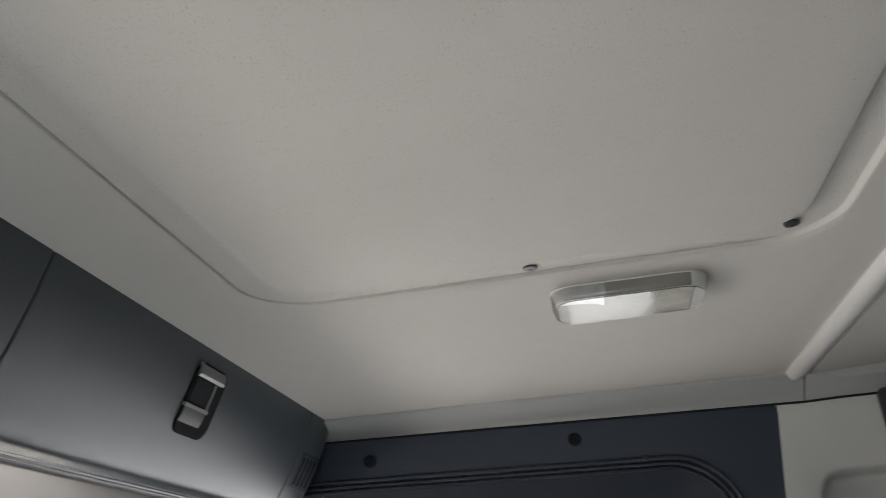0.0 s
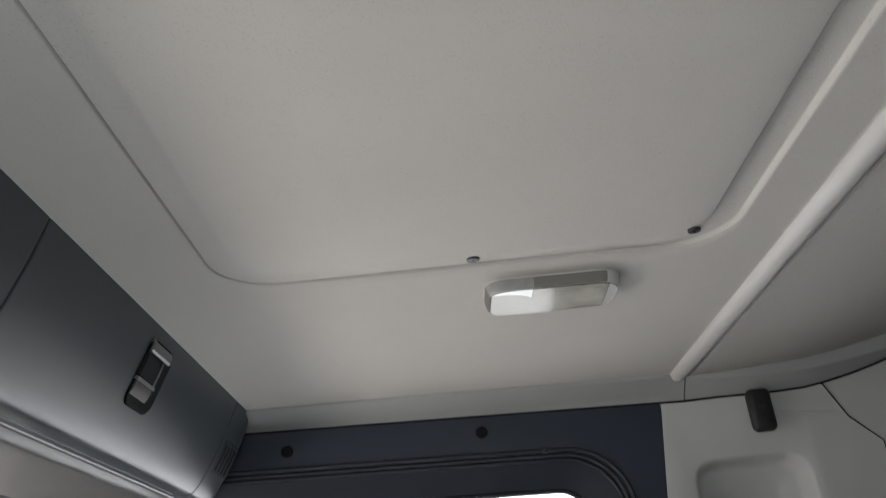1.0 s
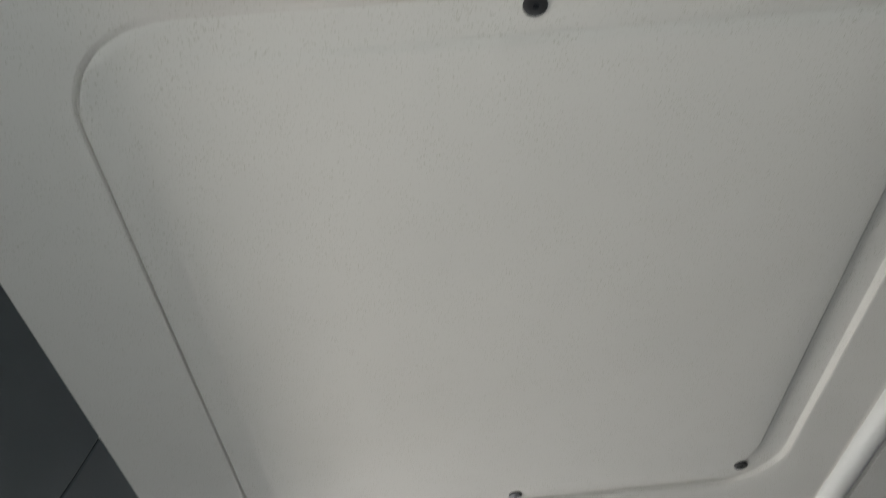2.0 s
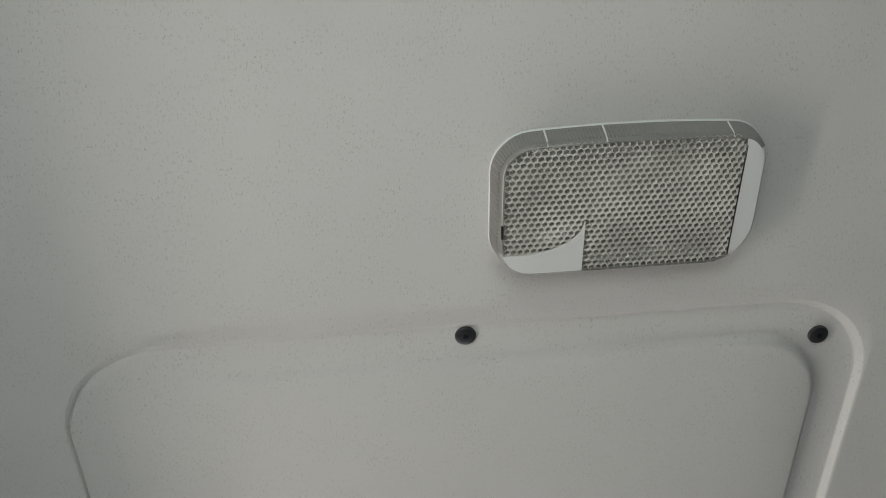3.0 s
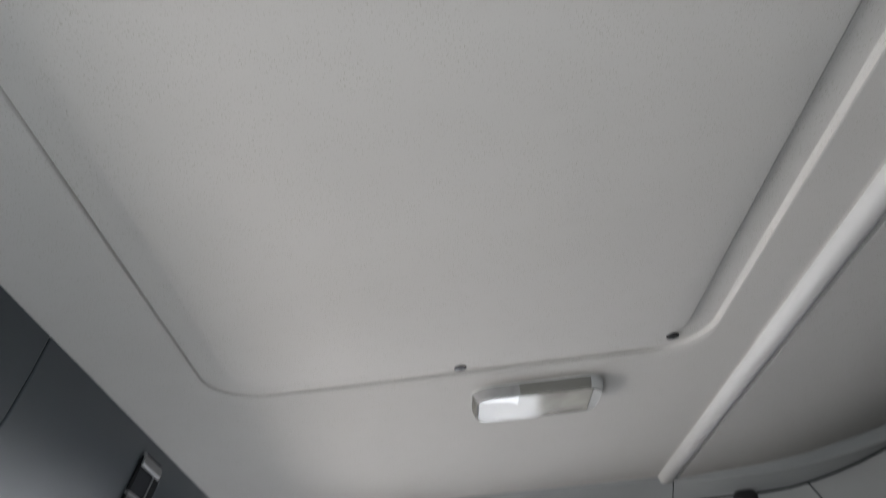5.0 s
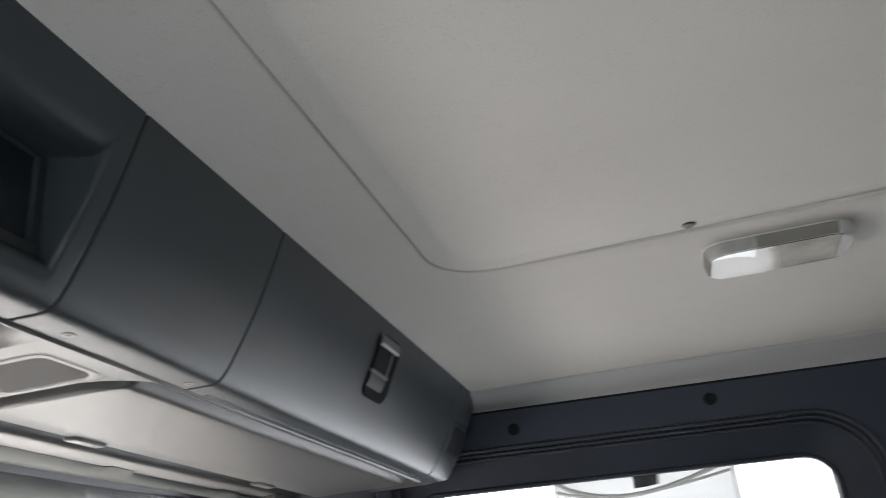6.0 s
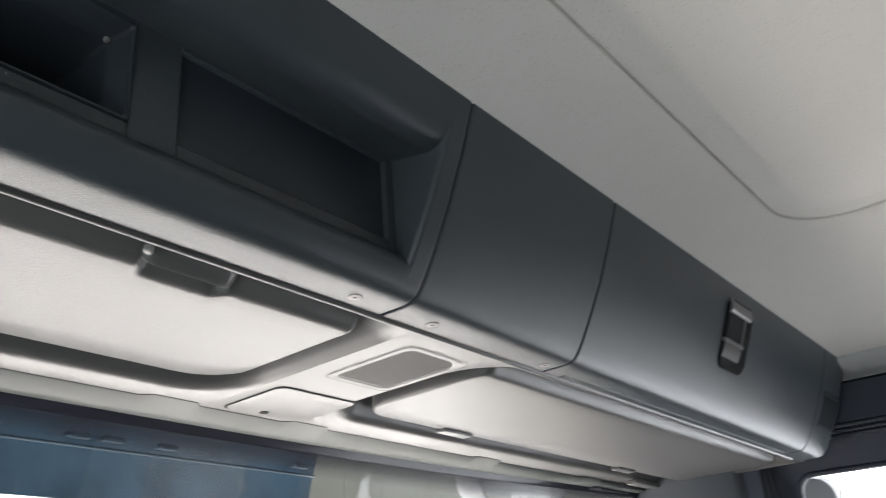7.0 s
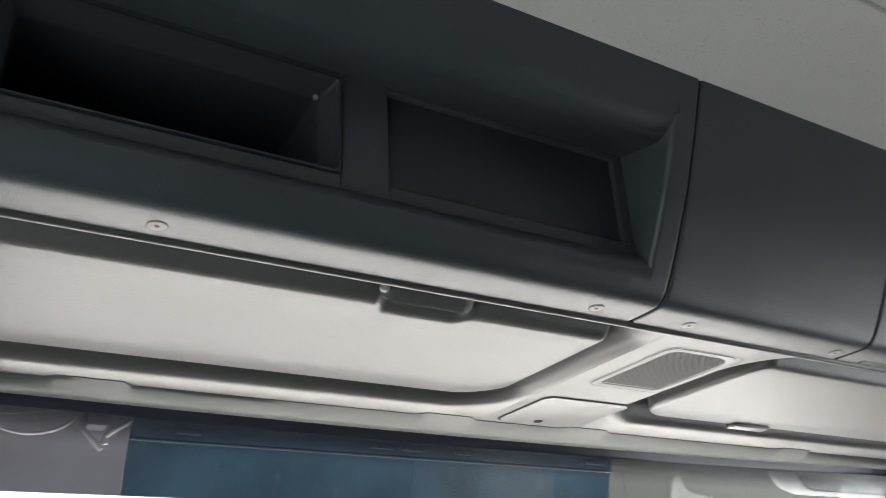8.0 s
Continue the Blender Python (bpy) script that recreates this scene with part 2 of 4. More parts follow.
def tube(bm, pts, r, n=10, closed=False, flat=1.0):
    pts = [Vector(p) for p in pts]
    rings, prev = [], None
    for i, p in enumerate(pts):
        a = pts[i - 1] if (i or closed) else p
        b = pts[(i + 1) % len(pts)] if (i < len(pts) - 1 or closed) else p
        d = (b - a).normalized()
        side = prev - d * prev.dot(d) if prev else d.orthogonal()
        side.normalize()
        prev = side
        up = d.cross(side)
        rings.append([p + side * r * math.cos(2 * math.pi * k / n) + up * r * flat * math.sin(2 * math.pi * k / n) for k in range(n)])
    if closed:
        rings.append(rings[0])
    loft(bm, rings, True, (not closed, not closed))
    if closed:
        bmesh.ops.remove_doubles(bm, verts=bm.verts[:], dist=1e-6)
    return bm


def disc(bm, centre, normal, rings, n=20):
    """A turned body: rings of (radius, height along normal)."""
    c, d = Vector(centre), Vector(normal).normalized()
    s = d.orthogonal().normalized()
    u = d.cross(s)
    loops = [[c + d * h + (s * math.cos(2 * math.pi * k / n) + u * math.sin(2 * math.pi * k / n)) * r for k in range(n)] for r, h in rings]
    loft(bm, loops, True, (True, True))
    return bm


def sweep_y(bm, profile, y0, y1, closed=True, steps=1, caps=True):
    """A profile of (x, z) carried from y0 to y1."""
    loops = [[(x, y0 + (y1 - y0) * k / steps, z) for x, z in profile] for k in range(steps + 1)]
    loft(bm, loops, closed, (caps and closed, caps and closed))
    return bm

# ---- the shell of the cab ----
H = 1.70          # height of the headliner over the cab floor


def hatch_profile():
    """Inset from the hatch's outer edge at its front, driver's side, passenger's side and rear; how far the cloth rises there; joint."""
    edge = ((0.0, 0.0, 0.0, 0.0, 0.0), (0.0003, 0.0010, 0.0008, 0.0006, 0.0), (0.0008, 0.0054, 0.0040, 0.0043, 1.0), (0.0027, 0.0063, 0.0050, 0.0046, 1.0),
            (0.0033, 0.0071, 0.0058, 0.0047, 0.0), (0.010, 0.0120, 0.0120, 0.0048, 0.0))
    inner = ((0.030, 0.0315, 0.0262, 0.0335, 0.0048), (0.0335, 0.0340, 0.0290, 0.0350, 0.0042), (0.0365, 0.0364, 0.0315, 0.0368, 0.0022), (0.0395, 0.0390, 0.0340, 0.0386, 0.0006),
             (0.0425, 0.0425, 0.0370, 0.0405, 0.0))
    return tuple((f, dl, f, r, h, g) for f, dl, r, h, g in edge) + tuple((*row, 0.0) for row in inner)


def build_ceiling():
    bm = bmesh.new()
    hx0, hx1, hy0, hy = 0.107, 0.7225, -0.373, 0.300
    loops = []
    for w in (1.0, 0.985, 0.965, 0.94, 0.91, 0.87, 0.55, 0.2, 0.04):       # from the outer rectangle in towards the hatch
        x0, x1 = hx0 + (-0.03 - hx0) * w, hx1 + (0.792 - hx1) * w
        y, yl = hy + (0.925 - hy) * w, hy0 + (-0.925 - hy0) * w
        r = 0.075 * (1 - w) + 0.004
        drop = 0.0016 * max(0.0, (w - 0.94) / 0.06)
        loops.append([(x, yy, H - drop) for x, yy in rrect(x0, x1, yl, y, r, 12)])
    def gap(x, y):
        """Depth of the open joint: along the front and the passenger's side, closing towards the rear corner."""
        return 0.0045 * max(0.0, min(1.0, max((0.30 - x) / 0.15, (y - 0.20) / 0.06))) * max(0.0, min(1.0, (0.64 - x) / 0.24)) * max(0.0, min(1.0, (y + 0.38) / 0.1))
    def deep(x):
        """Share of the full rise: the step is shallow at the front."""
        return 0.22 + 0.9 * max(0.0, min(1.0, (x - 0.14) / 0.26))
    for df, dl, d, dr, rise, open_ in hatch_profile():
        loops.append([(x, yy, H + rise * deep(x) + open_ * gap(x, yy)) for x, yy in rrect(hx0 + df, hx1 - dr, hy0 + dl, hy - d, 0.078 - d * 0.5, 12)])
    loft(bm, loops, True, (False, True))
    return tagged(part("ceiling", bm, M_CEIL, sharp=60), "pale grey cloth headliner with a moulded hatch panel", "ceiling", kind="structure")


build_ceiling()


def cove_loops(xs, side, low, crease):
    """The moulding that rounds from the headliner down to the door surround."""
    loops = []
    for x in xs:
        zc, zl = crease(x), low(x)
        prof = [(0.868, zc + 0.0022), (0.8692, zc - 0.0004), (0.8720, zc - 0.0020), (0.8770, zc - 0.0030), (0.905, zc * 0.62 + zl * 0.38 - 0.0018), (0.930, zc * 0.35 + zl * 0.65), (0.946, zc * 0.14 + zl * 0.86), (0.951, zl + 0.001), (0.952, zl - 0.001),
                (0.985, zl), (0.985, zc + 0.03), (0.868, zc + 0.03)]
        spread = 0.042 * max(0.0, min(1.0, (x - 0.08) / 0.74))        # the headliner widens rearwards
        loops.append([(x, side * (y + spread * max(0.0, 0.952 - y) / 0.084), z) for y, z in prof])
    return loops


def build_cove(side):
    bm = bmesh.new()
    loft(bm, cove_loops([-0.03, 0.2, 0.45, 0.7, 0.8185], side, lambda x: 1.676 - 0.024 * x, lambda x: 1.697 - 0.003 * x), True, (True, True))
    tagged(part("trim", bm, M_COVE, sharp=50), "light grey moulding along the edge of the headliner", "trim", kind="structure")
    bm = bmesh.new()
    xs = [0.821, 0.83, 0.85, 0.865, 0.881, 0.95, 1.0, 1.05, 1.1, 1.15, 1.2, 1.3, 1.42]
    loft(bm, cove_loops(xs, side, lambda x: 1.6565 + 0.0015 * min(1, (x - 0.821) / 0.06) + max(0, x - 1.02) ** 1.5 * 0.45, lambda x: 1.6945 - 0.0105 * min(1, (x - 0.821) / 0.06) + max(0, x - 1.0) ** 1.6 * 0.32), True, (True, True))
    tagged(part("trim", bm, M_COVE, sharp=50), "light grey moulding that sweeps up beside the rear headliner", "trim", kind="structure")
    # dark joints: under the mouldings, and between the two
    bm = bmesh.new()
    low = lambda x: 1.676 - 0.024 * x if x < 0.82 else 1.6565 + 0.0015 * min(1, (x - 0.821) / 0.06) + max(0, x - 1.02) ** 1.5 * 0.45
    tube(bm, [(x, side * 0.9512, low(x) - 0.0012) for x in (-0.03, 0.2, 0.45, 0.7, 0.819, 0.83, 0.85, 0.881, 0.95, 1.0, 1.05, 1.1, 1.15, 1.2, 1.3, 1.42)], 0.0021, 8)
    tagged(part("trim", bm, M_BLACK, sharp=50), "dark joint under the edge mouldings", "trim", kind="structure")
    bm = bmesh.new()
    loops = cove_loops([0.8182, 0.8213], side, lambda x: 1.657, lambda x: 1.694)
    loft(bm, [[(x, y + side * 0.0015, z + 0.001) for x, y, z in lp] for lp in loops], True, (True, True))
    tagged(part("trim", bm, M_BLACK, sharp=50), "dark joint between two edge mouldings", "trim", kind="structure")


build_cove(1)
build_cove(-1)

# rounded bead across the cab, and the rear headliner behind it
bm = bmesh.new()
prof = [(0.7900, 1.712), (0.7900, 1.6990), (0.7915, 1.6952), (0.7950, 1.6905), (0.8000, 1.6872), (0.8060, 1.6860), (0.8120, 1.6866), (0.8175, 1.6888), (0.8215, 1.6925), (0.8240, 1.6970), (0.8291, 1.6990), (0.8291, 1.712)]
sweep_y(bm, prof, -0.916, 0.916, True, 6)
tagged(part("trim", bm, M_BEAD, sharp=50), "pale rounded bead across the headliner", "trim", kind="structure")

bm = bmesh.new()
loops = []
for k in range(9):
    x = 0.8280 + 0.6 * k / 8
    z = 1.692 + 0.03 * (k / 8) + max(0, x - 1.0) ** 1.6 * 0.30
    loops.append([(x, -0.925 + 1.85 * j / 8, z) for j in range(9)] + [(x, 0.925 - 1.85 * j / 8, z + 0.02) for j in range(9)])
loft(bm, loops, True, (True, True))
tagged(part("ceiling", bm, M_CEIL_REAR, sharp=60), "grey cloth headliner over the bunk, rising rearwards", "ceiling", kind="structure")

# floor, rear wall, roof skin
bm = bmesh.new()
box(bm, -0.75, 1.50, -1.05, 1.05, -0.05, 0.0)
tagged(part("floor", bm, M_FLOOR), "dark ribbed rubber cab floor", "floor", kind="structure")
bm = bmesh.new()
box(bm, 1.42, 1.50, -1.05, 1.05, 0.0, 1.95, 0.01)
tagged(part("wall_rear", bm, M_WALL), "plain grey rear wall of the cab", "wall", kind="structure")
bm = bmesh.new()
box(bm, -0.50, 1.50, -1.05, 1.05, 1.90, 1.95, 0.01)
tagged(part("roof", bm, M_WALL), "plain painted roof skin of the cab", "roof", kind="structure")
bm = bmesh.new()
box(bm, -0.74, -0.66, -1.05, 1.05, 0.0, 0.92, 0.01)
tagged(part("wall_front", bm, M_WALL), "plain front bulkhead below the windscreen", "wall", kind="structure")
bm = bmesh.new()
box(bm, -0.52, -0.475, -1.05, 1.05, 1.585, 1.90, 0.01)
tagged(part("wall_front_top", bm, M_WALL), "plain front wall above the windscreen", "wall", kind="structure")


# ---- doors ----
def tilt(x, z):
    return z - 0.026 * x


def ring_xz(bm, outer, inner, y_out, y_in, side, depth=0.03):
    """A frame between two outlines of (x, z) with as many points; it has thickness."""
    a = [(x, side * y_out, tilt(x, z)) for x, z in outer]
    b = [(x, side * y_in, tilt(x, z)) for x, z in inner]
    c = [(x, side * (y_in + depth), tilt(x, z)) for x, z in inner]
    d = [(x, side * (y_out + depth), tilt(x, z)) for x, z in outer]
    loft(bm, [a, b, c, d, a], True)
    bmesh.ops.remove_doubles(bm, verts=bm.verts[:], dist=1e-6)


DOOR_OUT = rrect(-0.235, 0.772, 0.10, 1.6745, 0.004, 10)
SEAL_OUT = rrect(-0.205, 0.694, 0.14, 1.606, (0.115, 0.03, 0.03, 0.03), 10)
SEAL_IN = rrect(-0.212, 0.702, 0.135, 1.613, (0.118, 0.03, 0.03, 0.03), 10)
GLASS_IN = rrect(-0.150, 0.612, 0.90, 1.533, (0.055, 0.03, 0.03, 0.03), 10)


def screw(bm, centre, normal, r=0.0095):
    disc(bm, centre, normal, ((r, 0), (r, 0.0008), (r * 0.93, 0.0014), (r * 0.66, 0.0016), (r * 0.58, 0.0006), (r * 0.36, 0.0005), (r * 0.32, 0.0013), (r * 0.12, 0.0014)), 18)


def build_door(side, name):
    surround = part("door_surround", _ring(DOOR_OUT, SEAL_OUT, 0.951, 0.953, side), M_NAVY)
    tagged(surround, "dark navy plastic surround of the cab door", "door surround", kind="structure")
    for x in (0.056, 0.426):
        bm = bmesh.new()
        screw(bm, (x, side * 0.9505, 1.634), (0, -side, 0), 0.0115)
        part("screw", bm, M_SCREW, surround)
    door = empty(name, (0.25, side * 0.97, 0.15))
    tagged(door, "dark navy cab door, shut, with a rounded window", "door", kind="structure")
    part("window_frame", _ring(SEAL_IN, GLASS_IN, 0.962, 0.985, side, 0.03), M_FRAME, door)
    for inset, r, dy in ((0.000, 0.0042, 0.952), (0.0085, 0.0036, 0.957), (0.016, 0.0040, 0.963)):
        bm = bmesh.new()
        pts = rrect(-0.203 + inset, 0.692 - inset, 0.142 + inset, 1.603 - inset, (0.113 - inset * 0.5, 0.03, 0.03, 0.03), 10)
        tube(bm, [(x, side * dy, tilt(x, z)) for x, z in pts], r, 8, True)
        part("rubber_seal", bm, M_RUBBER, door)
    bm = bmesh.new()
    box(bm, 0.536, 0.546, side * 0.951 - 0.004, side * 0.951 + 0.004, 1.583, 1.595, 0.002)
    part("seal_tab", bm, M_RUBBER, door)
    bm = bmesh.new()
    tube(bm, [(x, side * 0.986, tilt(x, z)) for x, z in GLASS_IN], 0.0055, 8, True)
    part("glazing_rubber", bm, M_RUBBER, door)
    pane = rrect(-0.156, 0.618, 0.894, 1.539, (0.055, 0.03, 0.03, 0.03), 10)
    bm = bmesh.new()
    loft(bm, [[(x, side * y, tilt(x, z)) for x, z in pane] for y in (0.994, 0.998)], True, (True, True))
    glass = part("pane", bm, M_GLASS, door)
    glass.visible_shadow = False
    return door


def _ring(outer, inner, y_out, y_in, side, depth=0.03):
    bm = bmesh.new()
    ring_xz(bm, outer, inner, y_out, y_in, side, depth)
    return bm


build_door(1, "door_1")

build_door(-1, "door_2")


# ---- light grey trim behind the door ----
def build_rear_trim(side):
    """Pillar trim with a pressed pocket; its front edge follows the door surround."""
    thing = empty("wall_side_trim", (1.05, side * 0.96, 0.1))
    tagged(thing, "light grey plastic pillar trim with a pressed pocket", "wall trim", kind="structure")
    outer = rrect(0.774, 1.048, 0.10, 1.657, 0.003, 10)
    mouth = rrect(0.806, 1.030, 1.26, 1.545, 0.045, 10)
    bm = bmesh.new()
    f = lambda x: 0.951 + 0.02 * max(0.0, x - 0.95)
    lean = lambda x, z: x - 0.13 * max(0.0, 1.657 - z) * (1 if x < 0.78 else 0)
    loops = [[(lean(x, z), side * (f(x) + 0.03), z) for x, z in outer], [(lean(x, z), side * f(x), z) for x, z in outer], [(x, side * f(x), z) for x, z in mouth]]
    for d, y in ((0.003, 0.0015), (0.007, 0.008), (0.011, 0.024), (0.016, 0.037), (0.024, 0.041)):
        loops.append([(x, side * (f(x) + y), z) for x, z in rrect(0.806 + d, 1.030 - d, 1.26 + d, 1.545 - d, 0.045 - d * 0.4, 10)])
    step = rrect(0.85, 0.985, 1.28, 1.495, 0.02, 10)
    loops += [[(x, side * 0.994, z) for x, z in step], [(x, side * 1.002, z) for x, z in rrect(0.856, 0.979, 1.286, 1.489, 0.018, 10)]]
    loft(bm, loops, True, (False, True))
    part("pillar_panel", bm, M_TRIM, thing, sharp=55)
    # second panel, beyond an oblique dark joint
    bm = bmesh.new()
    pts = ((1.0925, 1.664), (1.1235, 1.5985), (1.175, 1.549), (1.175, 0.10), (1.42, 0.10), (1.42, 1.80), (1.25, 1.72), (1.15, 1.68))
    loft(bm, [[(x, side * y, z) for x, z in pts] for y in (0.957, 0.985)], True, (True, True))
    part("rear_panel", bm, M_TRIM, thing)
    bm = bmesh.new()
    pts = ((1.0475, 1.662), (1.0880, 1.662), (1.1205, 1.5955), (1.172, 1.546), (1.172, 0.10), (1.047, 0.10))
    loft(bm, [[(x, side * y, z) for x, z in pts] for y in (0.9532, 0.985)], True, (True, True))
    part("lower_panel", bm, M_TRIM, thing)
    bm = bmesh.new()
    tube(bm, [(1.088, side * 0.957, 1.668), (1.0905, side * 0.956, 1.661), (1.122, side * 0.956, 1.597), (1.1735, side * 0.957, 1.5475), (1.1735, side * 0.957, 0.9)], 0.0022, 6)
    part("joint", bm, M_BLACK, thing)
    bm = bmesh.new()
    tube(bm, [(0.960, side * 0.9555, 1.6160), (1.00, side * 0.9560, 1.6135), (1.05, side * 0.9580, 1.6105), (1.110, side * 0.9580, 1.6060)], 0.0065, 10)
    part("moulded_crease", bm, M_TRIM, thing)
    # seat-belt guide
    hook = empty("belt_guide", (0.955, side * 0.95, 1.64))
    tagged(hook, "black plastic seat belt guide on the pillar trim", "belt guide")
    bm = bmesh.new()
    y0 = side * 0.950
    box(bm, 0.931, 0.977, min(y0, y0 - side * 0.026), max(y0, y0 - side * 0.026), 1.580, 1.662, 0.012, 4)
    part("cover", bm, M_FASTENER, hook)
    bm = bmesh.new()
    screw(bm, (0.955, y0 - side * 0.0262, 1.628), (0, -side, 0), 0.008)
    part("bolt", bm, M_FASTENER, hook)


build_rear_trim(1)
build_rear_trim(-1)


# ---- windscreen and pillars ----
def screen_x(y, z):
    """The windscreen bows forward in the middle and leans."""
    return -0.470 + 0.055 * (y / 0.95) ** 2 - 0.17 * (1.56 - z)


def build_windscreen():
    screen = empty("windscreen", (-0.5, 0, 0.9))
    tagged(screen, "large curved laminated windscreen with a black printed border", "windscreen", kind="structure")
    ys = [-0.94 + 1.88 * k / 24 for k in range(25)]
    bm = bmesh.new()
    zs = [0.86 + (1.60 - 0.86) * k / 8 for k in range(9)]
    front = [[(screen_x(y, z), y, z) for y in ys] for z in zs]
    back = [[(screen_x(y, z) - 0.006, y, z) for y in ys] for z in zs]
    loft(bm, front, False)
    loft(bm, back, False)
    for a, b in ((front, back),):
        edge_a = a[0] + [r[-1] for r in a[1:]] + a[-1][::-1][1:] + [r[0] for r in a[::-1]][1:-1]
        edge_b = b[0] + [r[-1] for r in b[1:]] + b[-1][::-1][1:] + [r[0] for r in b[::-1]][1:-1]
        loft(bm, [edge_a, edge_b], True)
    bmesh.ops.remove_doubles(bm, verts=bm.verts[:], dist=1e-6)
    pane = part("pane", bm, M_GLASS, screen)
    pane.visible_shadow = False
    bm = bmesh.new()
    loft(bm, [[(screen_x(y, z) + d, y, z) for y in ys] for z, d in ((1.60, 0.002), (1.5405, 0.002), (1.5365, 0.0), (1.60, 0.0), (1.60, 0.002))], False)
    part("printed_border", bm, M_FRIT, screen)
    # below it the print thins out
    bm = bmesh.new()
    loft(bm, [[(screen_x(y, z) + 0.0008, y, z) for y in ys] for z in (1.5370, 1.522, 1.506)], False)
    part("printed_fade", bm, M_FADE, screen)
    return screen


build_windscreen()

for side in (1, -1):
    bm = bmesh.new()
    loops = []
    for z in (0.10, 0.9, 1.2, 1.45, 1.60, 1.70):
        xf = screen_x(0.93, z)
        loops.append([(xf - 0.02, side * 0.90, z), (xf + 0.05, side * 0.895, z), (-0.25, side * 0.935, z), (-0.232, side * 0.952, z), (-0.232, side * 1.0, z), (xf - 0.02, side * 0.99, z)])
    loft(bm, loops, True, (True, True))
    tagged(part("pillar", bm, M_PILLAR, sharp=50), "blue-grey pillar between windscreen and door", "pillar", kind="structure")

# ---- overhead units over the windscreen ----
FACE = [(0.0, 1.706), (-0.0022, 1.697), (-0.0160, 1.660), (-0.0330, 1.6205), (-0.0515, 1.5860), (-0.0622, 1.5675), (-0.0690, 1.5575), (-0.0735, 1.5526),
        (-0.0772, 1.5501), (-0.0812, 1.5488), (-0.0860, 1.5484), (-0.0920, 1.5483), (-0.1000, 1.5483), (-0.1120, 1.5484)]


def face_x(z):
    for (xa, za), (xb, zb) in zip(FACE, FACE[1:]):
        if zb <= z <= za:
            return xa + (xb - xa) * (za - z) / (za - zb)
    return FACE[-1][0]


def face_point(z, off=0.0):
    """A point of the rounded front, off metres proud of it, and the way it faces."""
    x, dz = face_x(z), 0.004
    n = Vector((dz * 2, 0, face_x(z - dz) - face_x(z + dz))).normalized()
    return Vector((x, 0, z)) + n * off, n


def closed_face():
    return FACE + [(-0.118, 1.549), (-0.118, 1.62), (-0.20, 1.64), (-0.20, 1.706)]


def shell(bm, y0, y1, rim=0.0010, ends=(True, True)):
    """The rounded front between two joints, its ends turned in a little."""
    prof = closed_face()
    cx, cz = -0.10, 1.64
    def inset(d):
        return [(x + (cx - x) * d / max(0.02, math.hypot(cx - x, cz - z)), z + (cz - z) * d / max(0.02, math.hypot(cx - x, cz - z))) for x, z in prof]
    first = ((y0, rim * 1.6), (y0 + rim * 0.5, rim * 0.5), (y0 + rim * 1.5, 0), (y0 + rim * 2.4, 0)) if ends[0] else ((y0, 0),)
    last = ((y1 - rim * 2.4, 0), (y1 - rim * 1.5, 0), (y1 - rim * 0.5, rim * 0.5), (y1, rim * 1.6)) if ends[1] else ((y1, 0),)
    loops = [[(x, y, z) for x, z in inset(d)] for y, d in first + last]
    loft(bm, loops, True, (True, True))
    return bm


def seam(y, unit):
    """Black gap between two units, a little below their fronts."""
    bm = bmesh.new()
    cx, cz = -0.10, 1.64
    prof = [(x + (cx - x) * 0.0016 / max(0.02, math.hypot(cx - x, cz - z)), z + (cz - z) * 0.0016 / max(0.02, math.hypot(cx - x, cz - z))) for x, z in closed_face()]
    loft(bm, [[(x, y + d, z) for x, z in prof] for d in (-0.0015, 0.0015)], True, (True, True))
    part("joint", bm, M_BLACK, unit)


SEAM_A, SEAM_B, SEAM_C, END = -0.164, 0.077, 0.803, 0.928


def strip_screw(bm, y):
    disc(bm, (-0.098, y, 1.5484), (0.0, 0, -1), ((0.0058, 0), (0.0058, 0.0003), (0.0052, 0.0008), (0.0020, 0.0009)), 20)


